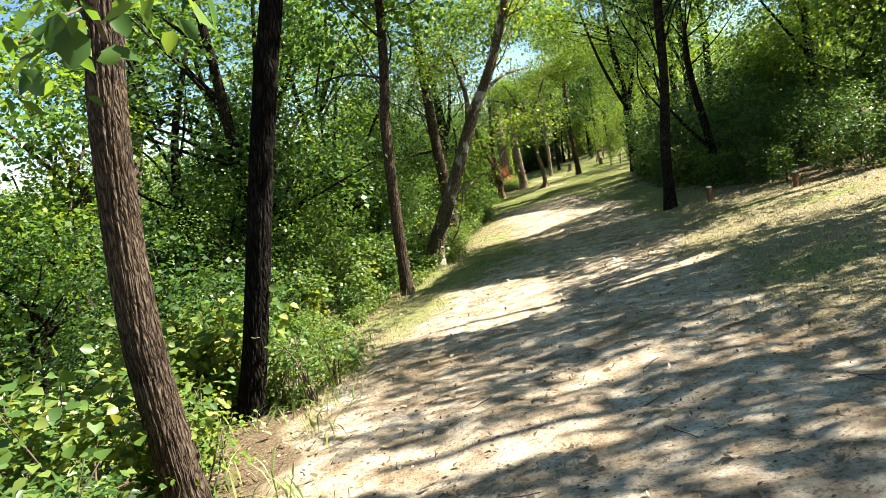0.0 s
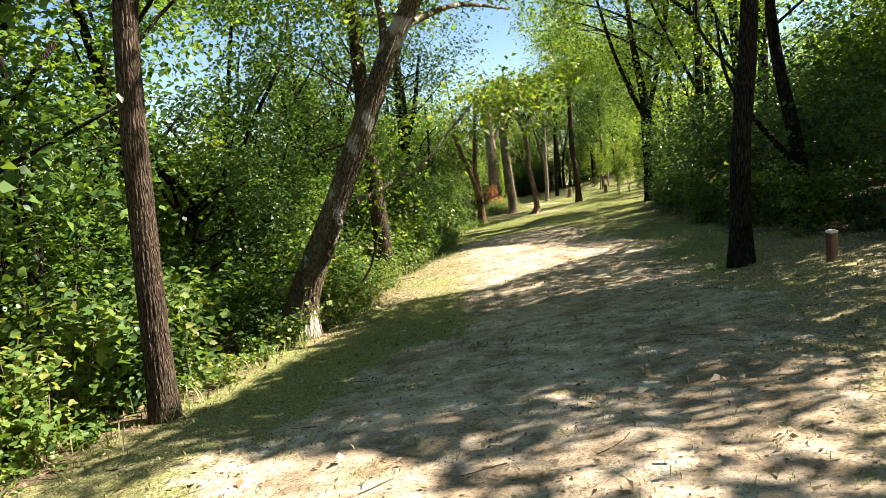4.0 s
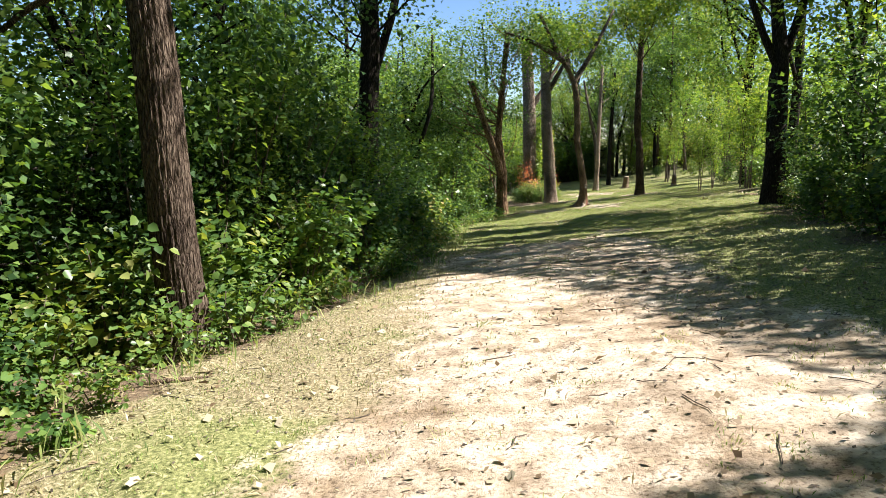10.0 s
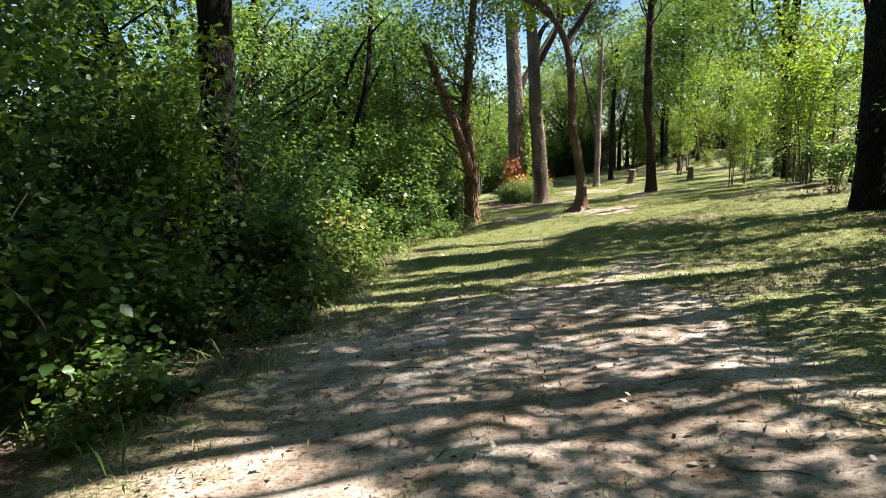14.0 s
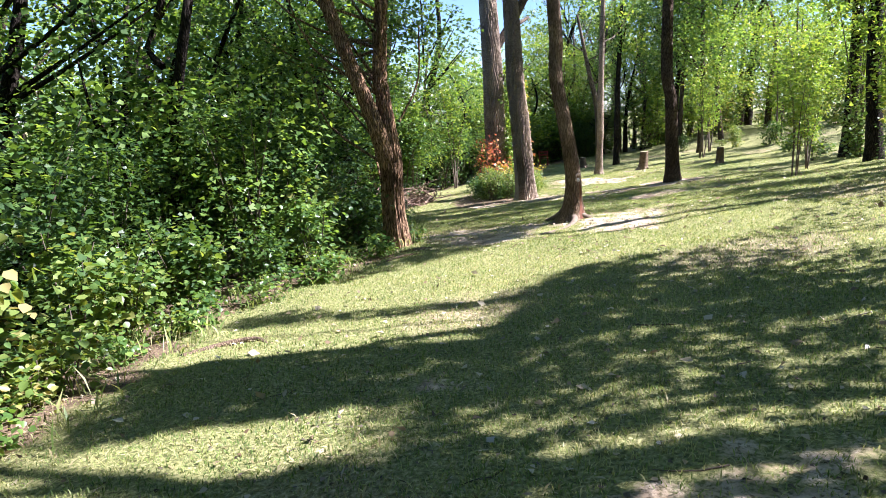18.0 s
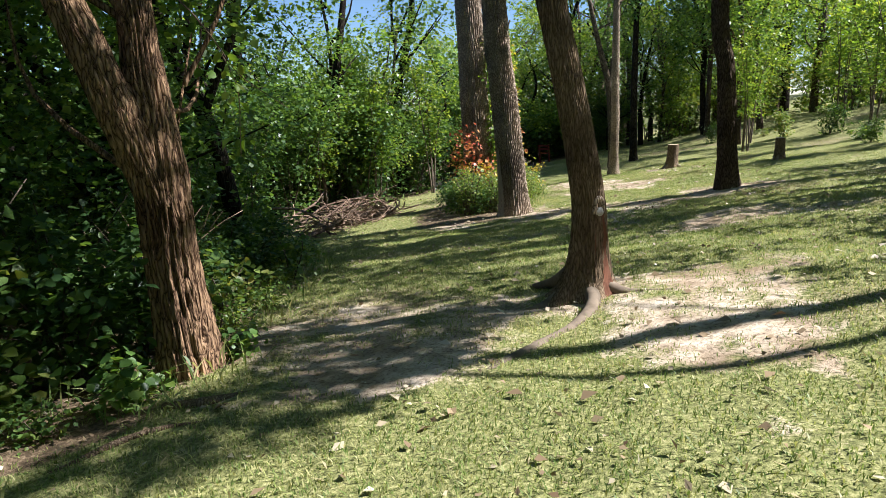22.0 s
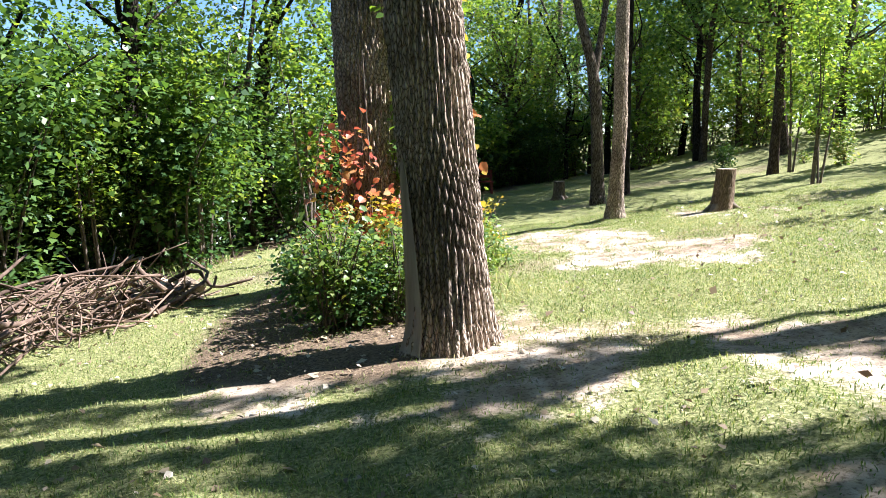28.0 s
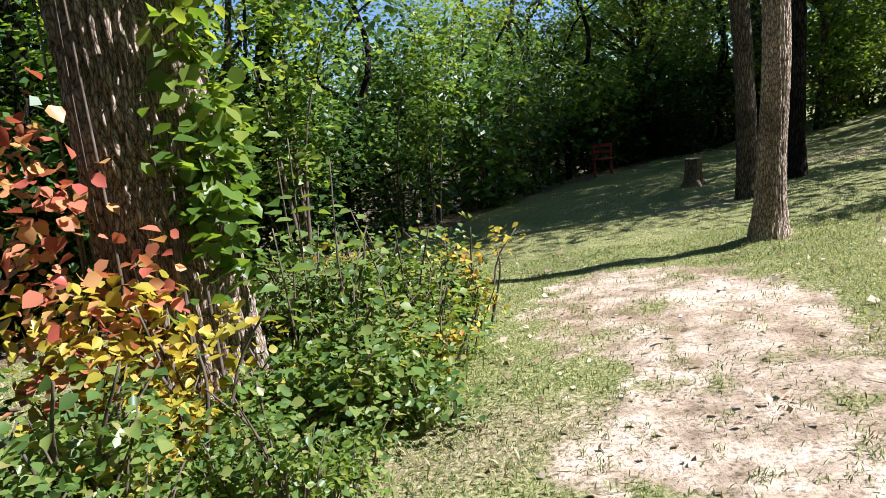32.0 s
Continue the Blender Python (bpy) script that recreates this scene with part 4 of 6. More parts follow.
root([(6.55, 52.85, 0.2), (6.85, 52.95, 0.04), (7.1, 53.0, -0.05)], 0.12, 0.04, t, b, BARK_NEAR, rs)


def sprays(pts_r, per, size, rs, spread, mat, name, t, base, width=0.46, droop=0.5, stems=0, label=""):
    """Leaves gathered round the given places, with thin stems."""
    p = np.asarray(pts_r, float)
    c = np.repeat(p, per, 0) + rs.normal(0, 1, (len(p) * per, 3)) * spread
    v, q = leaves(c - base, size, rs, droop, width, fine=True)
    part(name, mesh_from(name, v, q, mat), t, label)


vine = thing("creeper", b, "climbing creeper with green, yellow and orange leaves on trunk", "vine")
pts = []
for k in range(120):
    zz = rs.uniform(0.9, 4.2)
    th = rs.normal(-0.35, 0.28)
    pts.append(b + np.array([0.03 + math.cos(th) * 0.47, math.sin(th) * 0.47, zz]))
sprays(pts, 7, 0.1, rs, 0.06, LEAF_LIGHT, "green_leaves", vine, b, label="bright green creeper leaves")
pts = []
for k in range(170):
    th = rs.uniform(-2.7, -1.0)
    zz = rs.uniform(0.1, 1.9) * (1.0 if th < -1.7 else 0.62)
    pts.append(b + np.array([math.cos(th) * rs.uniform(0.48, 0.9), math.sin(th) * rs.uniform(0.48, 0.9), zz]))
sprays(pts, 4, 0.078, rs, 0.08, LEAF_RED, "orange_leaves", vine, b, label="orange and red autumn leaves")
pts = []
for k in range(120):
    th = rs.uniform(-2.4, -0.6)
    pts.append(b + np.array([math.cos(th) * rs.uniform(0.45, 0.9), math.sin(th) * rs.uniform(0.45, 0.9), rs.uniform(0.15, 1.0)]))
sprays(pts, 5, 0.075, rs, 0.07, LEAF_YELLOW, "yellow_leaves", vine, b, label="yellow autumn leaves")
for k in range(10):
    th, zt = rs.uniform(-2.4, 0.2), rs.uniform(1.0, 3.6)
    part("stem", mesh_from("stem", *tube([(math.cos(th + 0.12 * s * math.sin(k + 3 * s)) * (0.41 + 0.05 * (1 - s)), math.sin(th + 0.12 * s * math.sin(k + 3 * s)) * (0.41 + 0.05 * (1 - s)), zt * s) for s in np.linspace(0, 1, 14)], np.linspace(0.012, 0.005, 14), 5), TWIG), vine)
# creeper strip on the far side of the scarred tree
b2 = np.array([6.93, 49.24, gz(6.93, 49.24)])
vine2 = thing("creeper", b2, "orange-leaved creeper hanging beside the thick trunk", "vine")
for n, z0, z1, mt, nm in ((44, 0.9, 3.6, LEAF_YELLOW, "yellow_leaves"), (26, 0.8, 2.7, LEAF_RED, "orange_leaves"), (30, 1.4, 3.6, LEAF_LIGHT, "green_leaves")):
    pts = [b2 + np.array([0.19 - 0.07 * (zz - 1) + rs.uniform(-0.05, 0.06), 0.28 + rs.uniform(-0.08, 0.1), zz]) for zz in rs.uniform(z0, z1, n)]
    sprays(pts, 3, 0.085, rs, 0.045, mt, nm, vine2, b2)
part("stem", mesh_from("stem", *tube([(0.2, 0.24, 0.0), (0.14, 0.27, 1.2), (0.05, 0.25, 2.4), (-0.03, 0.24, 3.6)], [0.012, 0.01, 0.008, 0.006], 5), TWIG), vine2)

# ---- single trees along the way ----
def z3(x, y, h):
    return (x, y, gz(x, y) + h)


RS = np.random.RandomState
# by the start, on the left
g0 = gz(-1.6, 3.6)
tree("ash_tree", "rough brown tree trunk leaning over leafy undergrowth", [(-1.62, 3.52, g0), (-1.65, 3.52, g0 + 0.6), (-1.67, 3.52, g0 + 1.15), (-1.63, 3.52, g0 + 1.9), (-1.53, 3.52, g0 + 2.7), (-1.4, 3.6, g0 + 3.6), (-1.2, 3.7, g0 + 6)], [0.125, 0.12, 0.11, 0.105, 0.09], RS(1), BARK_BROWN, LEAF,
     [((-2.0, 3.8, g0 + 6.5), (1.8, 1.8, 1.8))], 60, 40, 0.13, limbs=[([(-1.5, 3.55, g0 + 2.9), (-2.1, 4.6, g0 + 3.9), (-3.0, 5.6, g0 + 4.6)], 0.05, 0.02)], relief=(0.016, 22), flare=1.2)
tw = thing("overhanging_branch", (-1.45, 3.5, g0 + 3.0), "leafy branch with broad green leaves hanging overhead", "branch")
tb = np.array([-1.45, 3.5, g0 + 3.0])
part("twig", mesh_from("twig", *tube(curve_points(np.array([(-1.45, 3.5, g0 + 3.0), (-1.0, 2.4, 2.5), (-0.6, 1.6, 2.4), (-0.3, 1.2, 2.3)]) - tb, 14), np.linspace(0.018, 0.004, 14), 6), TWIG), tw)
part("twig", mesh_from("twig", *tube(curve_points(np.array([(-1.0, 2.4, 2.5), (-0.9, 1.9, 2.35), (-0.85, 1.5, 2.2)]) - tb, 8), np.linspace(0.008, 0.003, 8), 5), TWIG), tw)
hang = np.array([(-0.42, 1.5, 2.26), (-0.5, 1.5, 2.28), (-0.74, 1.5, 2.17), (-0.82, 1.5, 2.24), (-0.87, 1.5, 2.12), (-0.68, 1.5, 2.27), (-0.95, 2.0, 2.3), (-1.1, 2.3, 2.4), (-0.6, 1.9, 2.4), (-0.35, 1.3, 2.3)])
hv, hq = leaves(np.repeat(hang, 7, 0) + np.random.RandomState(3).normal(0, 0.07, (70, 3)) - tb, 0.1, np.random.RandomState(4), 0.8, 0.36, fine=True)
part("foliage", mesh_from("foliage", hv, hq, LEAF), tw)
g0 = gz(-1.75, 5.8)
# the second crown mass is unseen, added to shade the left bushes
tree("black_tree", "slim tree trunk, its shade put into nearly black bark", [(-1.89, 5.8, g0), (-1.72, 5.8, g0 + 0.6), (-1.51, 5.8, g0 + 1.45), (-1.32, 5.8, g0 + 2.25), (-1.08, 5.8, g0 + 3.2), (-0.8, 5.9, g0 + 4.4), (-0.5, 6, g0 + 7)], [0.13, 0.12, 0.115, 0.11, 0.1, 0.07], RS(2), BARK_SHADE_BLACK, LEAF,
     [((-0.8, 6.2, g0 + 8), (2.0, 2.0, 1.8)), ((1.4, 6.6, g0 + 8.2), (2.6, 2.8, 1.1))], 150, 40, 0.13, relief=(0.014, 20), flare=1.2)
g0 = gz(-0.6, 13.1)
# second crown mass: out of view, added as a shade caster
tree("slim_tree", "slim grey-brown straight tree at the wood edge", [(-0.6, 13.1, g0), (-0.56, 13.1, g0 + 1.6), (-0.47, 13.1, g0 + 3.4), (-0.3, 13.1, g0 + 4.6), (-0.2, 13.1, g0 + 5.6), (0, 13.2, g0 + 8)], [0.125, 0.11, 0.1, 0.09, 0.08, 0.05], RS(3), BARK_BROWN, LEAF,
     [((-0.9, 13.6, g0 + 6.4), (2.2, 2.0, 1.6)), ((1.6, 13.0, g0 + 8.0), (2.6, 2.6, 1.1))], 190, 40, 0.12, limbs=[([(-0.33, 13.1, g0 + 4.4), (-1.2, 13.4, g0 + 4.6), (-2.3, 13.9, g0 + 4.4)], 0.03, 0.01)], relief=(0.012, 20), flare=1.3)
g0 = gz(0.02, 16.3)
t = tree("leaning_tree", "pale mossy trunk leaning over the path, bark partly bare", [(0.0, 16.35, g0), (0.12, 16.3, g0 + 0.6), (0.42, 16.3, g0 + 1.25), (0.75, 16.3, g0 + 1.95), (1.2, 16.3, g0 + 2.95), (1.65, 16.3, g0 + 3.9), (2.2, 16.3, g0 + 4.9), (3.0, 16.5, g0 + 7)], [0.24, 0.215, 0.2, 0.17, 0.155, 0.14, 0.12, 0.08], RS(4), BARK_MOSSY, LEAF_LIGHT,
     [((2.6, 17.2, g0 + 6.6), (2.2, 2.4, 1.5)), ((1.2, 18.2, g0 + 5.2), (1.6, 1.6, 0.8)), ((2.8, 18.0, g0 + 2.9), (1.5, 0.8, 0.22)), ((1.5, 17.3, g0 + 2.1), (0.35, 0.3, 0.35)), ((3.4, 19.0, g0 + 3.4), (1.6, 1.4, 0.4)), ((0.1, 17.1, g0 + 1.0), (0.5, 0.4, 0.5)), ((1.2, 17.2, g0 + 1.3), (0.35, 0.3, 0.3))], 330, 16, 0.1,
     limbs=[([(1.35, 16.3, g0 + 3.25), (1.5, 17.2, g0 + 4.2), (1.3, 18.0, g0 + 5.4)], 0.085, 0.03, BARK_BROWN), ([(1.75, 16.35, g0 + 4.1), (2.6, 17.6, g0 + 4.6), (3.6, 19.2, g0 + 4.8)], 0.06, 0.015),
            ([(0.95, 16.5, g0 + 1.85), (1.45, 16.9, g0 + 2.05), (1.6, 16.95, g0 + 2.17), (1.75, 17.0, g0 + 2.14), (1.92, 17.0, g0 + 2.33), (2.05, 17.0, g0 + 2.4), (2.3, 17.1, g0 + 2.7), (2.7, 17.2, g0 + 3.1)], 0.034, 0.014, BARK_PALE)], sides=20, rings=40, twigs=5, relief=(0.028, 18, 2.5), flare=1.35)
part("hanging_leaves", mesh_from("hanging_leaves", *leaves(np.repeat(np.random.RandomState(41).uniform((0.95, 16.5, 1.6), (1.9, 17.7, 3.0), (46, 3)), 8, 0) - [0.0, 16.35, 0.0] + np.random.RandomState(42).normal(0, 0.1, (368, 3)), 0.085, np.random.RandomState(43), 0.45, 0.4, fine=True), LEAF_LIGHT), t)
for kx, kz, kr in ((0.74, 0.03, 0.05), (0.6, -0.21, 0.045), (0.58, -0.4, 0.04)):
    way = unit(np.array([0.5, -0.85, 0.1]))
    e1 = unit(np.cross(way, [0, 0, 1.0]))
    e2 = np.cross(e1, way)
    at = np.array([kx, 16.12, kz]) - t.location
    ring = [at + (e1 * math.cos(a_) * 0.8 + e2 * math.sin(a_) * 1.15) * kr * RS(7).uniform(0.95, 1.1) for a_ in np.linspace(0, 6.4, 19)]
    part("knot", mesh_from("knot", *tube(ring, np.full(19, kr * 0.55), 8, True, 0.12, RS(int(kx * 100))), BARK_MOSSY), t)
    part("knot_hole", mesh_from("knot_hole", *tube([at - way * 0.06, at - way * 0.02, at - way * 0.005], [kr, kr * 0.95, kr * 0.7], 12, True, 0.08, RS(5)), ROT), t, "dark hollow of a lost branch")
ds = thing("dead_sapling", z3(0.22, 19.0, 0), "thin leaning dead sapling stem in the weeds", "sapling")
part("stem", mesh_from("stem", *tube(curve_points([(0, 0, -0.1), (0.45, 0, 0.5), (0.67, 0, 0.92), (1.01, 0.05, 2.2), (1.15, 0.1, 2.9)], 18), np.linspace(0.028, 0.01, 18), 7, True, 0.1, RS(44)), TWIG), ds)
part("side_twig", mesh_from("side_twig", *tube(curve_points([(0.67, 0, 0.92), (0.95, -0.05, 1.2), (1.1, -0.1, 1.25)], 8), np.linspace(0.01, 0.004, 8), 5, True), TWIG), ds)
g0 = gz(0.75, 22.8)
# the last three crown masses are unseen additions that shade the left edge
tree("maple_tree", "straight dark brown tree trunk behind roadside weeds", [(0.8, 22.85, g0), (0.74, 22.8, g0 + 1), (0.68, 22.8, g0 + 2.5), (0.6, 22.8, g0 + 4), (0.5, 22.8, g0 + 8)], [0.21, 0.19, 0.175, 0.165, 0.12], RS(5), BARK_BROWN, LEAF,
     [((-0.4, 23, g0 + 6.4), (2.6, 2.6, 1.8)), ((1.0, 24, g0 + 7.4), (2.4, 2.4, 1.6)), ((3.4, 21.6, g0 + 7.2), (2.0, 2.4, 0.8)), ((2.6, 18.8, g0 + 6.8), (2.2, 2.2, 0.7)), ((4.0, 24.4, g0 + 7.2), (2.0, 2.2, 0.7))], 560, 30, 0.1, limbs=[([(0.62, 22.8, g0 + 3.2), (-0.4, 23.0, g0 + 3.1), (-1.4, 23.2, g0 + 2.5)], 0.05, 0.015)], sides=20, rings=36, relief=(0.02, 26), flare=1.4)
g0 = gz(1.1, 31.6)
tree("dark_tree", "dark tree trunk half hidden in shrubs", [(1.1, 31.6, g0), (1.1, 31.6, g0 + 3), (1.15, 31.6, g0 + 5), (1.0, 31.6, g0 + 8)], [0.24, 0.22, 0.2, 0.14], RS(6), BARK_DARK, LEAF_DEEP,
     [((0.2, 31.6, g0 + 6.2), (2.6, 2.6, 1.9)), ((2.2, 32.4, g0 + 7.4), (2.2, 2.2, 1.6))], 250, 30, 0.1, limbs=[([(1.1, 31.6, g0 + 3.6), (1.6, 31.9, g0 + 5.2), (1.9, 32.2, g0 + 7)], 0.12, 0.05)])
g0 = gz(4.25, 39.7)
tree("twin_stem_tree", "reddish-brown tree with a thick limb leaning away from its stem", [(4.32, 39.7, g0), (4.28, 39.67, g0 + 0.7), (4.28, 39.65, g0 + 1.4), (4.2, 39.76, g0 + 2.2), (4.16, 39.9, g0 + 3.0), (4.4, 40.2, g0 + 6)], [0.185, 0.16, 0.155, 0.1, 0.095, 0.06], RS(7), BARK_RED, LEAF,
     [((3.9, 40.2, g0 + 5.2), (2.0, 2.0, 1.3)), ((5.0, 40.8, g0 + 6.2), (1.8, 1.8, 1.4)), ((2.5, 39.8, g0 + 4.6), (1.3, 1.5, 1.1)), ((3.3, 41.2, g0 + 3.0), (1.1, 1.1, 0.8)), ((4.6, 40.9, g0 + 3.4), (0.7, 0.7, 0.4)), ((2.4, 43.0, g0 + 3.6), (1.3, 1.6, 0.9))], 300, 34, 0.085,
     limbs=[([(4.29, 39.62, g0 + 1.15), (4.13, 39.52, g0 + 1.75), (3.98, 39.5, g0 + 2.2), (3.7, 39.5, g0 + 2.95), (3.2, 39.6, g0 + 4.4)], 0.135, 0.09), ([(4.4, 39.9, g0 + 1.9), (4.7, 40.0, g0 + 2.5), (4.75, 40.0, g0 + 3.3)], 0.018, 0.01)], sides=44, rings=90, twigs=30, relief=(0.034, 20, 2.5), flare=1.3)
tb = np.array([4.3, 39.9, g0 + 2.9])
tw = thing("overhanging_branch", tb, "thin leafy branch with a bare reddish twig, hanging from the stem", "branch")
for pts, r0 in (([(4.2, 39.8, 2.5), (4.55, 39.55, 2.4), (4.83, 39.4, 2.11), (4.95, 39.4, 1.92), (5.22, 39.4, 1.72)], 0.006), ([(4.83, 39.4, 2.11), (4.93, 39.4, 1.85), (4.92, 39.4, 1.6), (4.91, 39.4, 1.45)], 0.004)):
    part("twig", mesh_from("twig", *tube(curve_points(np.array(pts) + [0, 0, g0] - tb, 12), np.linspace(r0, 0.002, 12), 5), STICK), tw)
hang = np.array([(4.9 + 0.03 * math.sin(k * 2.1), 39.4 + 0.04 * math.cos(k * 1.7), g0 + 2.05 - 0.05 * k) for k in range(12)])
hv, hq = leaves(np.repeat(hang, 3, 0) + RS(61).normal(0, 0.03, (36, 3)) - tb, 0.075, RS(62), 0.9, 0.34, fine=True)
part("foliage", mesh_from("foliage", hv, hq, LEAF_LIGHT), tw)
g0 = gz(11.0, 48.5)
tree("oak_tree", "straight dark red-brown trunk standing on open lawn", [(11.0, 48.5, g0), (10.93, 48.45, g0 + 1), (10.85, 48.4, g0 + 2.2), (10.7, 48.4, g0 + 3.4), (10.7, 48.4, g0 + 8)], [0.18, 0.165, 0.15, 0.145, 0.1], RS(8), BARK_BROWN, LEAF_LIGHT,
     [((10.8, 48.8, g0 + 9.0), (2.0, 2.2, 1.4)), ((9.4, 45.6, g0 + 7.4), (2.2, 2.4, 1.0)), ((10.0, 43.4, g0 + 8.0), (2.0, 1.8, 1.0))], 240, 40, 0.12, sides=22, rings=40, relief=(0.02, 24), flare=1.5)
g0 = gz(10.36, 56.25)
tree("slender_trunk_tree", "slender grey-brown trunk with knots on bare sand", [(10.33, 56.2, g0), (10.34, 56.15, g0 + 0.8), (10.36, 56.1, g0 + 1.7), (10.35, 56.1, g0 + 3), (10.4, 56.1, g0 + 7)], [0.135, 0.12, 0.115, 0.11, 0.07], RS(9), BARK_NEAR, LEAF_LIGHT,
     [((10.4, 56.4, g0 + 7.2), (1.8, 1.8, 1.6))], 80, 40, 0.11, sides=22, rings=60, relief=(0.014, 24), flare=1.5)
g0 = gz(10.9, 59.3)
tree("grey_tree", "grey tree trunk forking above the lawn", [(10.9, 59.3, g0), (10.85, 59.3, g0 + 1.5), (10.75, 59.3, g0 + 2.8), (10.4, 59.3, g0 + 4.2), (9.9, 59.3, g0 + 6.5)], [0.15, 0.13, 0.12, 0.085, 0.05], RS(10), BARK, LEAF,
     [((10.2, 59.6, g0 + 6.4), (2.0, 1.8, 1.6))], 90, 40, 0.12, limbs=[([(10.75, 59.3, g0 + 2.7), (11.0, 59.4, g0 + 4.2), (11.2, 59.5, g0 + 6)], 0.09, 0.04)], flare=1.4)
g0 = gz(11.9, 60.6)
tree("dark_slim_tree", "slim dark trunk at the far lawn edge", [(11.9, 60.6, g0), (11.9, 60.6, g0 + 3), (12.0, 60.6, g0 + 7)], [0.13, 0.115, 0.07], RS(11), BARK_DARK, LEAF, [((12, 60.8, g0 + 6.6), (1.8, 1.8, 1.6))], 70, 40, 0.12)
g0 = gz(10.85, 34.35)
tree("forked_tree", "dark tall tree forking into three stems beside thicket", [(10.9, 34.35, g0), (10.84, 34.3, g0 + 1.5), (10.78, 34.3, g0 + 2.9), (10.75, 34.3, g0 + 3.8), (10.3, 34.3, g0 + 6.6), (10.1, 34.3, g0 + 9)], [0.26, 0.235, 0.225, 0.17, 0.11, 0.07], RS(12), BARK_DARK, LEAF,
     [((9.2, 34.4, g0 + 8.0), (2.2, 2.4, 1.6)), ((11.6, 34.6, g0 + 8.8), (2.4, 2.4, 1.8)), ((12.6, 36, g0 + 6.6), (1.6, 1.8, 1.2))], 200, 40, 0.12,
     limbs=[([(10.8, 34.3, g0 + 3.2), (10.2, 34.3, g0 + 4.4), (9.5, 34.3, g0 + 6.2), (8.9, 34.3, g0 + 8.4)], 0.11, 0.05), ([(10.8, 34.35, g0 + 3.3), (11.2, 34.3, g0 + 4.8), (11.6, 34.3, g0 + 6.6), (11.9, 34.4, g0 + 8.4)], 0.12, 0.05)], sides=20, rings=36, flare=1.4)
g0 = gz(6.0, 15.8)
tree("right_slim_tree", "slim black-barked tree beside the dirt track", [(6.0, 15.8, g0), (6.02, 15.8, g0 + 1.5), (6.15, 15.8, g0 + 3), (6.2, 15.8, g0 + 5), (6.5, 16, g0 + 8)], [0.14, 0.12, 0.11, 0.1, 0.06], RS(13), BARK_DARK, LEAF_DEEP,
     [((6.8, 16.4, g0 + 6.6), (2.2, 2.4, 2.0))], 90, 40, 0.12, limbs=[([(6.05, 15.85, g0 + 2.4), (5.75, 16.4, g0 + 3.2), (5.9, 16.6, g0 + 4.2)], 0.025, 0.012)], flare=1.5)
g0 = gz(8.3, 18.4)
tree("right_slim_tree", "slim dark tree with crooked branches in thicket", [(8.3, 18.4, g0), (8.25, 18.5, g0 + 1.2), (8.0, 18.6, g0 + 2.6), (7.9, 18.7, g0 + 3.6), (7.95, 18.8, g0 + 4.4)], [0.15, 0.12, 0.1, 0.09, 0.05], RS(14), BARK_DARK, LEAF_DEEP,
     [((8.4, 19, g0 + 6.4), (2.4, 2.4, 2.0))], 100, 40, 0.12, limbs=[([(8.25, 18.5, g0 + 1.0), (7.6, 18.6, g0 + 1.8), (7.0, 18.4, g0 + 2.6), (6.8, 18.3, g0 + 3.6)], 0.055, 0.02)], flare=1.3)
g0 = gz(-8.2, 17.6)
tree("far_left_tree", "dark forked tree trunk standing low behind shrubs", [(-8.5, 17.2, g0), (-8.2, 17.4, g0 + 2.6), (-7.8, 17.8, g0 + 4.6), (-7.3, 18.5, g0 + 7.4), (-6.9, 19, g0 + 10)], [0.4, 0.33, 0.28, 0.22, 0.12], RS(15), BARK, LEAF,
     [((-6.8, 19.4, g0 + 9.6), (3.6, 3, 1.8)), ((-4.2, 20, g0 + 8.6), (2.8, 2.6, 1.3)), ((-9.5, 20, g0 + 8.6), (2.6, 3, 2.2)), ((-3.0, 24, g0 + 8.2), (2.6, 2.6, 1.5))], 420, 40, 0.13, limbs=[([(-7.9, 17.7, g0 + 4.4), (-7.4, 18.6, g0 + 6.3), (-6.6, 19.4, g0 + 6.5), (-5.2, 19.6, g0 + 5.4), (-4.3, 19.6, g0 + 4.9), (-3.4, 19.6, g0 + 4.0)], 0.12, 0.025),
     ([(-5.2, 19.6, g0 + 5.4), (-5.0, 19.7, g0 + 4.6), (-4.7, 19.8, g0 + 4.0)], 0.03, 0.01), ([(-4.3, 19.6, g0 + 4.9), (-3.6, 19.7, g0 + 5.3), (-2.6, 19.9, g0 + 5.2)], 0.03, 0.01)])
g0 = gz(2.6, 45.2)
tree("small_forked_tree", "small dark forked tree among pale green saplings", [(2.7, 45.2, g0), (2.58, 45.1, g0 + 1.5), (2.4, 45.1, g0 + 2.3), (2.0, 45.1, g0 + 3.3), (1.6, 45.2, g0 + 5)], [0.15, 0.12, 0.11, 0.09, 0.05], RS(16), BARK_DARK, LEAF, [((1.6, 45.4, g0 + 5.6), (1.8, 1.8, 1.2)), ((3.0, 45.6, g0 + 5.2), (1.4, 1.4, 1.0))], 110, 36, 0.1,
     limbs=[([(2.36, 45.1, g0 + 2.4), (2.65, 45.1, g0 + 3.0), (2.95, 45.1, g0 + 3.6), (3.1, 45.2, g0 + 4.6)], 0.08, 0.04)])

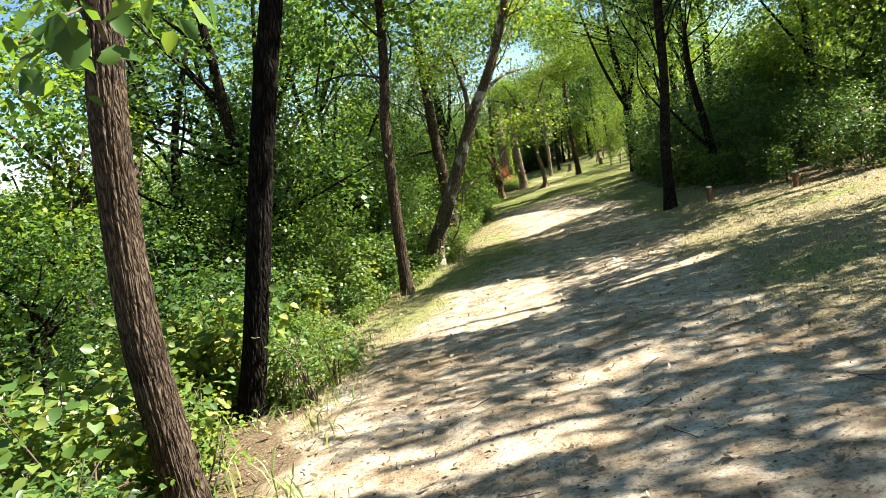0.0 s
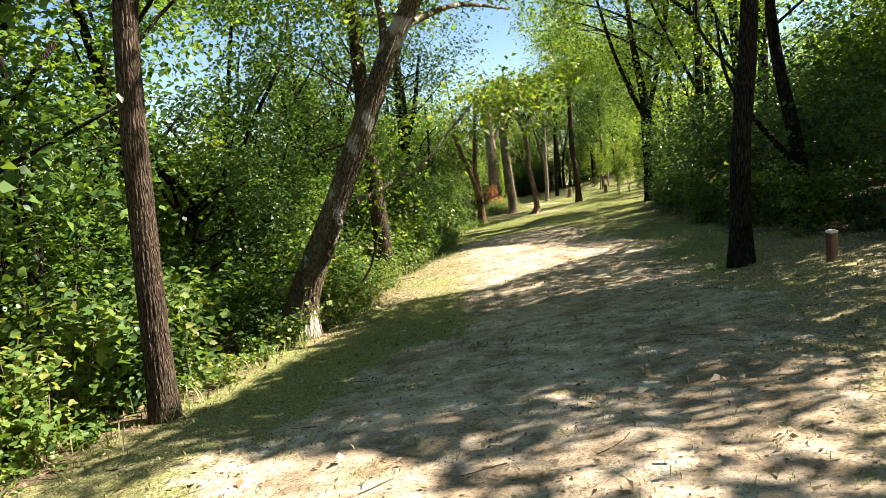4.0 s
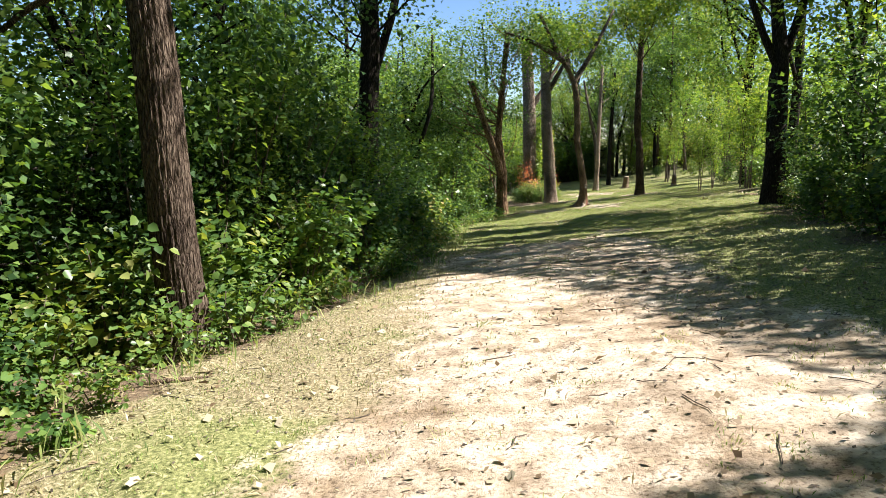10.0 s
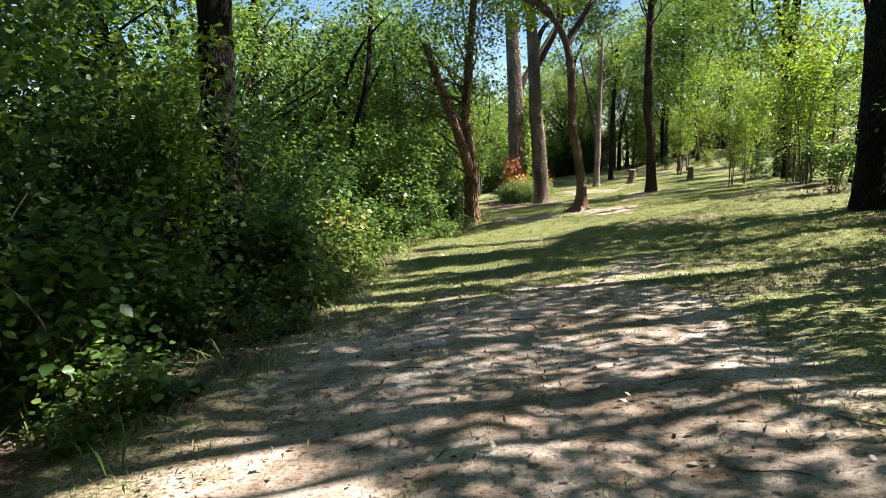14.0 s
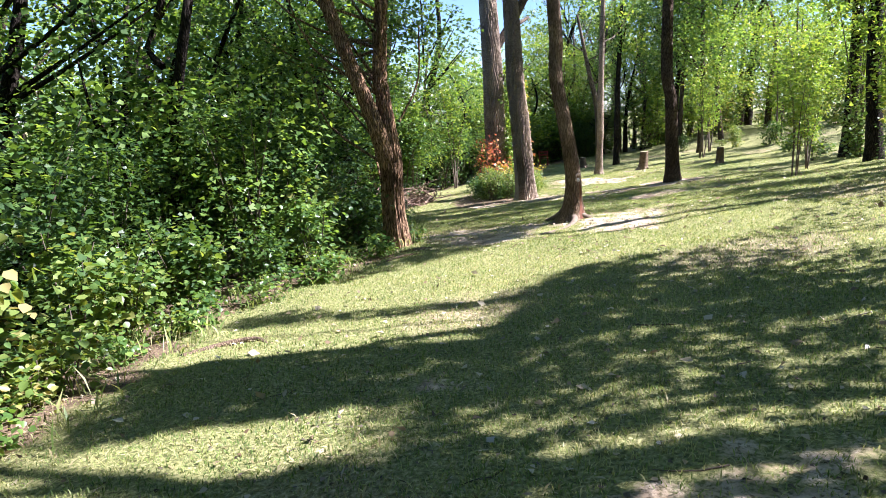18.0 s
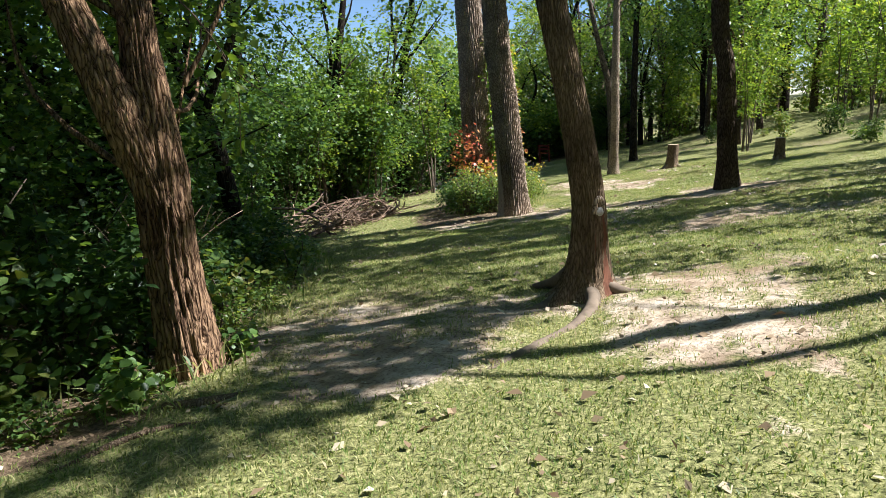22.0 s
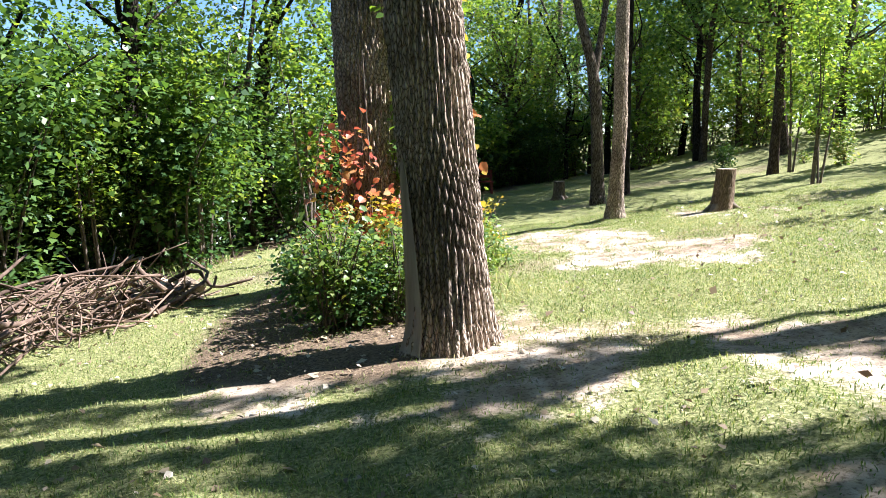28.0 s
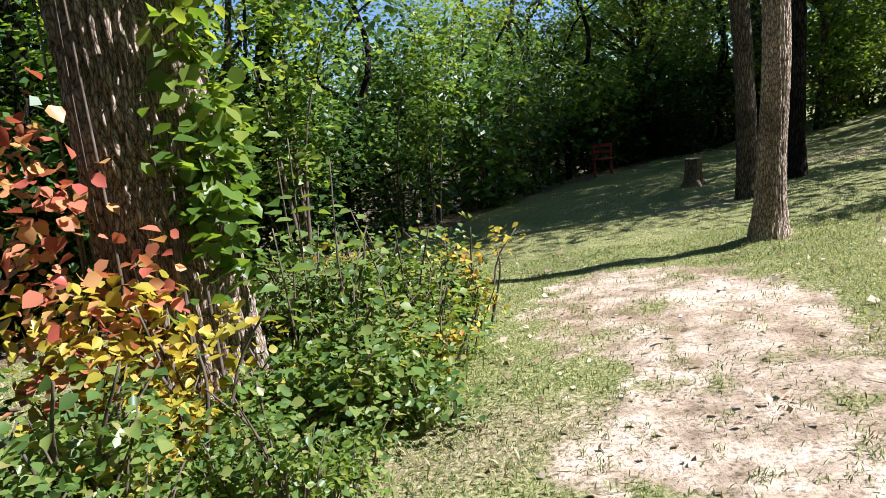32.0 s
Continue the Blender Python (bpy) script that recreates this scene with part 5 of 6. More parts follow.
# ---- shade trees on the right, whose crowns reach over the track ----
rs = np.random.RandomState(77)
SHADE = [(10.6, -3.0, 11), (9.6, 2.5, 10), (10.8, 7.0, 11), (10.2, 11.4, 10), (12.0, 14.6, 12), (11.0, 25.4, 11), (11.4, 29.6, 11), (13.2, 31.4, 12), (13.6, 38.4, 10), (14.4, 43.8, 11), (15.6, 47.2, 11), (14.2, 17.6, 8.6), (12.6, 27.4, 15), (12.9, 33.6, 9.6), (15.6, 60.6, 10), (13.6, 21.6, 8.4), (17.6, 63.6, 11), (16.4, 66.4, 11), (18.6, 68.4, 12)]
for k, (x0, yk, h) in enumerate(SHADE):
    y0 = yk + 1.2 if yk < 60 else yk
    g0 = gz(x0, y0)
    r_ = np.random.RandomState(200 + k)
    j = r_.normal(0, 0.25, (4, 2))
    blobs = [((x0 - 1.2, y0 + r_.uniform(-1, 1), g0 + h * 0.72), (3.0, 3.0, 2.0)), ((x0 + 0.8, y0 + r_.uniform(-1.5, 1.5), g0 + h * 0.86), (2.6, 2.6, 2.0)), ((x0 - 0.4, y0 + r_.uniform(-1, 1), g0 + h * 0.46), (2.2, 2.4, 1.6))]
    reach = []
    if 23 < yk < 35 or 37 < yk < 48:
        yb = y0 + r_.uniform(-0.6, 0.6)
        # crown masses above the view, added only to shade the left thicket
        blobs += [((x0 - 3.4, yb, g0 + h * 0.78), (2.4, 2.6, 1.3)), ((x0 - 5.4, yb + 0.5, g0 + h * 0.84), (1.9, 2.4, 1.0))]
        reach = [([(x0 + j[1][0], y0 + j[1][1], g0 + h * 0.56), (x0 - 1.6, (y0 + yb) / 2, g0 + h * 0.68), (x0 - 3.6, yb, g0 + h * 0.78), (x0 - 5.4, yb + 0.5, g0 + h * 0.84)], 0.08, 0.02)]
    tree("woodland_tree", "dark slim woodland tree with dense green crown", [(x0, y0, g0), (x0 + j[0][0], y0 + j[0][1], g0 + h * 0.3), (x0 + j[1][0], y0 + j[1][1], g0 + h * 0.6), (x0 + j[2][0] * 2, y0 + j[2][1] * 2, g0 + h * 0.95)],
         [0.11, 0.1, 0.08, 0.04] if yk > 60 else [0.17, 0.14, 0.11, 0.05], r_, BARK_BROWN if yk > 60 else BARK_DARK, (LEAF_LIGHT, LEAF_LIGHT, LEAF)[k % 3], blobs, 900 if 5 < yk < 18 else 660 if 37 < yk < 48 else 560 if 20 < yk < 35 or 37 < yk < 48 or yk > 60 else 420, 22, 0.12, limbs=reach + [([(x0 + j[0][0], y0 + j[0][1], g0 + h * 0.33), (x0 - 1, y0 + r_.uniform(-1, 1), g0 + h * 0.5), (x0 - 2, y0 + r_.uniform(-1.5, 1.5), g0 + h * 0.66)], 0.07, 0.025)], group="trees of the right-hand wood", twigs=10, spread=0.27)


# ---- shrubs and saplings, a few kinds built once and set out along the edges ----
def shrub(name, label, h, w, clusters, per, size, leaf, seed, stems=5, low=0.05, spread=0.13, droop=0.3, width=0.42, flat=0.5, fine=False):
    r_ = np.random.RandomState(seed)
    t = thing(name, (0, 0, 0), label, "shrub")
    tips = []
    for k in range(stems):
        a = r_.uniform(0, 6.28)
        sp = w * r_.uniform(0.25, 0.85)
        top = np.array([math.cos(a) * sp, math.sin(a) * sp, h * r_.uniform(0.6, 1.0)])
        mid = top * [0.4, 0.4, 0.55] + r_.normal(0, 0.05, 3)
        b0 = np.array([r_.normal(0, 0.07 * w), r_.normal(0, 0.07 * w), -0.1])
        cp = curve_points([b0, mid, top], 9)
        part("stem", mesh_from("stem", *tube(cp, np.linspace(0.006 + 0.006 * h, 0.004, 9), 5), TWIG), t)
        tips.append(cp)
    cen, al = [], []
    for k in range(clusters):
        cp = tips[r_.randint(stems)]
        u = r_.uniform(low, 1) ** 0.75
        c = cp[min(8, int(u * 8.99))]
        d = unit(r_.normal(0, 1, 3) * [1, 1, flat])
        cen.append(c + d * w * r_.uniform(0.05, 0.42))
        al.append(d)
    c = np.repeat(np.array(cen), per, 0) + r_.normal(0, 1, (clusters * per, 3)) * spread * [1, 1, 0.6]
    c[:, 2] = np.maximum(c[:, 2], 0.03)
    v, q = leaves(c, size, r_, droop, width, np.repeat(np.array(al), per, 0), fine=fine)
    part("foliage", mesh_from("foliage", v, q, leaf), t)
    return t


def herb(name, label, h, w, n, size, leaf, seed, width=0.42):
    return shrub(name, label, h, w, n, 5, size, leaf, seed, 4, 0.15, 0.07, 0.25, width, fine=True)


FAR = (0, 0, -60)
KINDS = {
    "thicket": [shrub("thicket_shrub", "dense dark green thicket shrub", 2.7, 1.35, 190, 12, 0.082, LEAF_DEEP, 1), shrub("thicket_shrub", "dense dark green thicket shrub", 3.2, 1.5, 200, 12, 0.085, LEAF, 2),
                shrub("thicket_shrub", "dense dark green thicket shrub", 2.2, 1.2, 180, 12, 0.078, LEAF_DEEP, 3)],
    "deep": [shrub("woodland_shrub", "tall dense dark green shrub of the wood", 3.0, 1.6, 100, 9, 0.15, LEAF, 21), shrub("woodland_shrub", "tall dense dark green shrub of the wood", 3.4, 1.5, 100, 9, 0.16, LEAF, 22)],
    "glade": [shrub("glade_shrub", "airy yellow-green shrub under far trees", 2.8, 1.5, 90, 9, 0.13, LEAF_LIGHT, 31), shrub("glade_shrub", "airy light green shrub under far trees", 2.2, 1.5, 80, 9, 0.13, LEAF_WEED, 32)],
    "hedge": [shrub("hedge_thicket", "tall dense dark hedge of wild shrubs", 4.4, 2.1, 260, 11, 0.16, LEAF_DEEP, 41, 7, 0.04, 0.2), shrub("hedge_thicket", "tall dense green hedge of wild shrubs", 4.0, 2.2, 240, 11, 0.16, LEAF, 42, 7, 0.04, 0.2)],
    "airy": [shrub("airy_weed", "tall airy yellow-green weed with small leaves", 0.85, 0.4, 70, 5, 0.05, LEAF_WEED, 43, 8, 0.15, 0.06, 0.3, 0.4, fine=True), shrub("airy_weed", "tall airy weed with green and tan leaves", 0.65, 0.42, 70, 5, 0.045, LEAF_LIGHT, 44, 8, 0.1, 0.06, 0.3, 0.36, fine=True),
             shrub("airy_weed", "weed with yellowing autumn leaves", 0.7, 0.38, 40, 5, 0.05, LEAF_YELLOW, 45, 6, 0.1, 0.06, 0.3, 0.4, fine=True)],
    "bush": [shrub("roadside_bush", "leafy green bush at the wood edge", 1.25, 0.75, 110, 9, 0.085, LEAF, 4, fine=True), shrub("roadside_bush", "leafy green bush at the wood edge", 1.0, 0.7, 110, 9, 0.08, LEAF_DEEP, 5, fine=True),
             shrub("roadside_bush", "leafy bright green bush at the wood edge", 1.4, 0.7, 100, 8, 0.1, LEAF_WEED, 6, width=0.5, fine=True)],
    "weed": [herb("weed_clump", "clump of yellow-green weeds", 0.5, 0.42, 60, 0.065, LEAF_WEED, 7), herb("weed_clump", "clump of yellow-green weeds", 0.7, 0.42, 70, 0.075, LEAF_WEED, 8),
             herb("weed_clump", "low clump of broad green weeds", 0.35, 0.45, 60, 0.07, LEAF, 9, 0.5)],
    "sapling": [shrub("sapling", "young slender tree with light green leaves", 4.2, 1.2, 150, 12, 0.1, LEAF_LIGHT, 10, 4, 0.25), shrub("sapling", "young slender tree with green leaves", 3.6, 1.1, 150, 12, 0.095, LEAF, 11, 3, 0.2)],
}
for kind in KINDS.values():
    for t in kind:
        t.location = FAR


def hides(x, y):
    """Stands before the two stems by the start."""
    for (ax, ay), (bx_, by_) in (((0.3, -0.5), (-1.75, 5.5)), ((0.3, -0.5), (-1.6, 3.4)), ((0.8, 1.3), (-1.8, 5.6))):
        u_ = ((x - ax) * (bx_ - ax) + (y - ay) * (by_ - ay)) / ((bx_ - ax) ** 2 + (by_ - ay) ** 2)
        if 0 < u_ < 1.03 and math.hypot(x - ax - u_ * (bx_ - ax), y - ay - u_ * (by_ - ay)) < 0.42:
            return True
    return False


def put(kind, x, y, s, r_, sink=0.04, tall=1.0, which=None):
    if y < 6 and hides(x, y):
        return None
    o = KINDS[kind][r_.randint(len(KINDS[kind])) if which is None else which]
    o2 = copy_thing(o, pose(x, y, gz(x, y) - sink, 0, 0, r_.uniform(0, 360)))
    o2.scale = (s, s, s * tall)
    return o2


r_ = np.random.RandomState(8)
# left: weeds at the very edge, bushes behind, thicket behind these
for y0 in np.arange(1.2, 49.5, 0.5):
    if r_.uniform() < 0.85:
        put("weed", left_x(y0) - r_.uniform(0.05, 0.45), y0 + r_.uniform(-0.2, 0.2), r_.uniform(0.55, 1.05), r_)
for y0 in np.arange(1.6, 49.5, 0.72):
    k = 0.6 if 2.5 < y0 < 10.5 else 1.0
    # the darker-leaved bush from 39.5 to 47.5 stands in for shade there
    put("bush", left_x(y0) - r_.uniform(0.55, 1.1), y0 + r_.uniform(-0.3, 0.3), r_.uniform(0.6, 1.05) * k, r_, which=1 if 39.5 < y0 < 47.5 else None)
for row, (d0, d1, step, s0, s1) in enumerate(((1.5, 2.4, 1.25, 0.75, 1.05), (3.0, 4.2, 1.6, 0.9, 1.25), (5.2, 7.4, 2.1, 1.0, 1.4))):
    for y0 in np.arange(2.0 if row else 7.0, 50.0, step):
        lowish = 0.8 if y0 < 14 else 1.0
        if y0 < 5 and row == 0:
            continue
        # darker-leaved kinds where the thicket is shaded: shade put into leaf colour
        put("thicket" if row < 2 else "deep", left_x(y0) - r_.uniform(d0, d1), y0 + r_.uniform(-0.4, 0.4), r_.uniform(s0, s1) * lowish, r_, which=r_.choice((0, 2)) if (y0 < 13 or 39.5 < y0 < 48) and row < 2 else None)
for y0 in np.arange(19, 50, 3.4):
    put("sapling", left_x(y0) - r_.uniform(1.2, 3.2), y0 + r_.uniform(-0.8, 0.8), r_.uniform(0.75, 1.05), r_, which=r_.randint(2))
# tall thicket in the darker leaf colour, which carries its shade
for y0 in np.arange(22.4, 34, 0.95):
    put("thicket", left_x(y0) - r_.uniform(1.5, 3.2), y0 + r_.uniform(-0.3, 0.3), r_.uniform(0.85, 1.05), r_, tall=r_.uniform(1.5, 1.9), which=r_.choice((0, 2)))
for row in range(2):
    for y0 in np.arange(5.5, 49, 1.9):
        put("hedge", left_x(y0) - 7.6 - 3.2 * row - r_.uniform(0, 1.6), y0 + r_.uniform(-0.6, 0.6), r_.uniform(0.85, 1.15), r_)
for y0 in np.arange(7, 33, 2.0):
    put("hedge", right_x(y0) + r_.uniform(5.5, 8.5), y0, r_.uniform(0.9, 1.2), r_)
for k in range(30):
    y0 = r_.uniform(1.3, 6.5)
    put("airy", left_x(y0) - r_.uniform(-0.1, 1.5), y0, r_.uniform(0.8, 1.2), r_, which=r_.choice((0, 0, 1)))
for k in range(16):
    y0 = r_.uniform(2.4, 7.5)
    put("bush", left_x(y0) - r_.uniform(0.7, 2.6), y0, r_.uniform(0.6, 0.95), r_, which=2)
# behind the brush pile and round the far lawn
for x0, y0, s in ((0.6, 50.6, 1.0), (0.4, 52.4, 1.2), (0.8, 54.4, 1.2), (1.6, 56.6, 1.1), (2.8, 57.8, 1.2), (4.0, 59.4, 1.1), (-0.8, 53.6, 1.4), (0.2, 57.0, 1.4), (2.0, 59.6, 1.4), (3.6, 61.6, 1.3), (5.2, 61.6, 1.1), (5.4, 63.8, 1.3), (6.6, 65.4, 1.2), (7.6, 67.6, 1.3), (5.6, 67.0, 1.5), (3.2, 65.0, 1.5)):
    put("thicket", x0, y0, s * 1.2, r_, which=r_.choice((0, 2)))
for x0, y0 in ((-4.5, 50.5), (-3.2, 53.5), (-4.8, 56), (-1.6, 59), (-6.5, 53), (1.2, 62)):
    put("hedge", x0, y0, r_.uniform(0.95, 1.15), r_)
for k in range(26):
    put("thicket" if k % 2 else "deep", r_.uniform(-6, 2.6), r_.uniform(56, 64), r_.uniform(1.2, 1.7), r_)
for x0, y0, s in ((3.0, 56.6, 1.0), (1.5, 55.6, 0.9), (4.6, 58.6, 1.1), (2.2, 58.0, 1.2), (5.8, 62.4, 1.0), (0.0, 55.2, 1.1), (1.0, 60.2, 1.3), (-1.6, 56.4, 1.3)):
    put("sapling", x0, y0, s, r_, which=0)
# mound round the two thick trunks
for x0, y0, s in ((6.2, 50.2, 0.55), (5.8, 50.8, 0.65), (5.6, 51.6, 0.7)):
    put("bush", x0, y0, s, r_, which=1)
for k in range(120):
    x0, y0 = r_.uniform(5.9, 7.85), r_.uniform(50.1, 54.4)
    if math.hypot(x0 - 6.27, y0 - 52.75) > 0.6 and x0 < min(7.0 + 0.32 * (y0 - 50.1), 7.85):
        edge = x0 > 6.6 + 0.32 * (y0 - 50.1)
        put("airy", x0, y0, r_.uniform(0.55, 0.8) if edge else r_.uniform(0.8, 1.3), r_, tall=r_.uniform(0.8, 1.25), which=0 if y0 < 51.3 else r_.choice((0, 0, 1, 1, 1, 2)))
for k in range(16):
    put("weed", r_.uniform(6.9, 7.7), r_.uniform(51.2, 54.2), r_.uniform(0.5, 0.9), r_, which=r_.randint(2))
# right: bushes and thicket
for y0 in np.arange(12.8, 33, 0.9):
    put("bush", right_x(y0) + r_.uniform(0.1, 0.7), y0 + r_.uniform(-0.3, 0.3), r_.uniform(0.5, 0.95), r_)
for row, (d0, d1, step) in enumerate(((0.9, 1.6, 1.2), (2.4, 3.8, 1.7), (5.0, 7.5, 2.6))):
    for y0 in np.arange(13.5 if row == 0 else 0.0, 34.0, step):
        k = 1.15 if 18 < y0 < 31 else 0.8
        # dark leaf kinds only, to imitate the shaded inside of this thicket
        put("thicket" if row < 2 else "deep", right_x(y0) + r_.uniform(d0, d1), y0 + r_.uniform(-0.4, 0.4), r_.uniform(0.85, 1.15) * k, r_, which=r_.choice((0, 2)) if row < 2 else None)
for y0 in np.arange(36, 64, 1.6):
    put("bush" if r_.uniform() < 0.6 else "weed", right_x(y0) + r_.uniform(0.0, 1.2), y0, r_.uniform(0.6, 1.0), r_)
for x0, y0, s in ((12.6, 40.2, 0.8), (13.2, 42.2, 0.9), (14.4, 44.4, 1.0), (15.4, 47.6, 1.0), (14.6, 57.2, 0.85), (16.4, 52.6, 1.0), (17.4, 55.4, 1.0), (17.2, 49.4, 1.1), (12.2, 44.0, 0.55), (15.2, 41.4, 1.1), (18.4, 59, 1.1), (16.0, 60.6, 1.0), (13.4, 46.0, 0.6)):
    put("sapling", x0, y0, s, r_, which=0)

# ---- woods all round ----
def far_tree(seed, h, leaf, bark, size, low=0.34, wide=1.9, clusters=250, per=13, thick=0.19, label="tall woodland tree at the lawn's far edge"):
    q_ = np.random.RandomState(seed)
    t = thing("woodland_tree", (0, 0, 0), label, "tree", "surrounding woods")
    j = q_.normal(0, 0.3, (3, 2))
    pts = [(0, 0, -0.3), (j[0][0] * 0.4, j[0][1] * 0.4, h * 0.3), (j[1][0], j[1][1], h * 0.6), (j[2][0] * 2, j[2][1] * 2, h * 0.95)]
    part("trunk", mesh_from("trunk", *tube(curve_points(pts, 16), np.linspace(thick, 0.04, 16), 9, True, 0.05, q_), bark), t)
    blobs = [(np.array([q_.uniform(-1, 1) * wide * (1.15 - 0.5 * f), q_.uniform(-1, 1) * wide * (1.15 - 0.5 * f), h * f]), (wide * q_.uniform(0.5, 0.85), wide * q_.uniform(0.5, 0.85), h * q_.uniform(0.06, 0.11))) for f in np.linspace(low, 0.93, 9)]
    (v, q), cen = crown(blobs, clusters, per, size, q_, 0.21, False, shell=0.42)
    part("crown", mesh_from("crown", v, q, leaf), t)
    ps = []
    for c in cen[:11]:
        u_ = np.array([j[0][0] * 0.5, j[0][1] * 0.5, c[2] * 0.72])
        ps.append(tube(curve_points([u_, (u_ + c) / 2 + q_.normal(0, 0.15, 3), c], 6), np.linspace(0.05, 0.012, 6), 5))
    part("limb", mesh_from("limb", *join(ps), bark), t)
    t.location = FAR
    return t


WOODS = [far_tree(1, 9.0, LEAF, BARK_DARK, 0.13), far_tree(2, 8.0, LEAF_LIGHT, BARK, 0.13), far_tree(3, 10.0, LEAF_DEEP, BARK_DARK, 0.13), far_tree(4, 8.5, LEAF, BARK, 0.13),
         far_tree(5, 6.2, LEAF, BARK_DARK, 0.092, 0.22, 2.0, 330, 14, 0.09, "slender understory tree, leafy from top to bottom"), far_tree(6, 5.6, LEAF_DEEP, BARK_DARK, 0.092, 0.24, 1.9, 330, 14, 0.08, "slender understory tree, leafy from top to bottom"),
         far_tree(7, 6.6, LEAF_LIGHT, BARK, 0.092, 0.24, 1.9, 330, 14, 0.08, "slender understory tree with light green leaves")]


def wood(x, y, s, which):
    o = copy_thing(WOODS[which], pose(x, y, gz(x, y) - 0.05, 0, 0, r_.uniform(0, 360)))
    o.scale = (s, s, s)


def fill(x0, x1, y0, y1, n, s0, s1, weights=(0.3, 0.25, 0.2, 0.25), test=None):
    done = []
    while len(done) < n:
        x, y = r_.uniform(x0, x1), r_.uniform(y0, y1)
        if (test is None or test(x, y)) and all((x - a) ** 2 + (y - b_) ** 2 > 2.2 for a, b_ in done):
            done.append((x, y))
            wood(x, y, r_.uniform(s0, s1), r_.choice(4, p=weights))


fill(5, 26, 66, 76, 15, 0.75, 1.0, (0.15, 0.5, 0.1, 0.25), test=lambda x, y: x < left_x(y) - 0.5 or x > right_x(y) + 0.5 or y > 70)
fill(9, 24, 72, 82, 9, 1.1, 1.5, (0.1, 0.7, 0.0, 0.2))
for x0, y0, s in ((1.8, 56.8, 1.1), (3.4, 60.6, 1.15), (-0.6, 55.0, 1.05), (0.6, 46.2, 0.8), (1.9, 43.0, 0.62), (0.2, 44.2, 0.75), (1.3, 47.6, 0.7), (-0.6, 41.0, 0.8), (-1.4, 50.2, 0.75), (-2.8, 49.2, 0.8)):
    wood(x0, y0, s, r_.choice((0, 2)))
fill(-6, 40, 80, 100, 8, 0.8, 1.1, (0.1, 0.6, 0.05, 0.25))
fill(23, 34, 48, 66, 8, 0.7, 0.9, (0.2, 0.5, 0.1, 0.2), test=lambda x, y: x > right_x(y) + 2.5)
fill(24, 37, 34, 50, 12, 0.8, 1.0, (0.2, 0.5, 0.1, 0.2))
fill(20, 36, -10, 34, 7, 0.8, 1.0)
fill(-24, -3, 52, 80, 16, 0.55, 0.8)
fill(-5, 3.2, 57.5, 66, 12, 0.48, 0.6)
fill(-30, -12, 2, 60, 14, 0.6, 0.85)
for y0 in np.arange(8, 50, 1.7):
    wood(left_x(y0) - r_.uniform(3.2, 8.5), y0 + r_.uniform(-0.7, 0.7), r_.uniform(0.75, 1.05), r_.choice(4))
for k in range(15):
    wood(r_.uniform(-17, -9), 7 + 1.9 * k + r_.uniform(-0.8, 0.8), r_.uniform(0.75, 1.0), r_.choice((4, 5)))
# young trees under the tall ones, closing the wood's edge
for y0 in np.arange(9.0, 46.0, 1.5):
    wood(left_x(y0) - r_.uniform(2.2, 5.5), y0 + r_.uniform(-0.5, 0.5), r_.uniform(0.5, 0.62) if y0 < 14 else r_.uniform(0.75, 1.1), r_.choice((4, 4, 5)))
for y0 in np.arange(-2, 36, 2.1):
    wood(right_x(y0) + r_.uniform(6.2, 9.5), y0, r_.uniform(0.85, 1.1), r_.choice((4, 5, 6)))
for x0, y0 in ((0.2, 54.8), (1.6, 57.6), (3.2, 59.8), (4.4, 61.2), (-1.2, 51.4), (-0.6, 57.0), (1.0, 60.0), (5.0, 65.0), (6.6, 67.6), (-2.6, 54.6), (8.4, 70.2), (10.4, 71.4), (12.8, 70.6), (15.2, 70.0), (18.4, 67.0), (21.0, 63.5), (22.6, 58.4), (22.8, 53.5), (22.4, 48.6), (21.6, 43.6), (20.6, 39.6)):
    wood(x0, y0, r_.uniform(0.8, 1.1), r_.choice((4, 4, 6) if x0 < 9 else (4, 6, 6)))
fill(-22, -9, 4, 34, 12, 0.7, 0.95)
fill(-12, 10, -22, -9, 12, 0.9, 1.1)
fill(-22, -7.5, 5, 36, 34, 0.55, 0.72)
for k in range(46):
    y0 = r_.uniform(5, 38)
    put("deep", left_x(y0) - r_.uniform(7, 17), y0, r_.uniform(1.0, 1.5), r_)
# low growth under the far trees
for k in range(56):
    x0, y0 = r_.uniform(2, 26), r_.uniform(63, 73)
    if x0 < left_x(y0) - 0.6 or x0 > right_x(y0) + 0.6:
        put("glade" if x0 > 11 or k % 3 else "deep", x0, y0, r_.uniform(0.8, 1.4), r_)
for k in range(24):
    put("glade" if k % 3 else "deep", r_.uniform(8, 22), r_.uniform(70, 76), r_.uniform(0.9, 1.5), r_)
for k in range(22):
    put("deep" if k % 2 else "thicket", r_.uniform(6.8, 13.5), r_.uniform(69.5, 73.5), r_.uniform(0.85, 1.25), r_)
for k in range(12):
    y0 = r_.uniform(40, 66)
    put("glade", right_x(y0) + r_.uniform(3, 12), y0, r_.uniform(0.7, 1.1), r_)

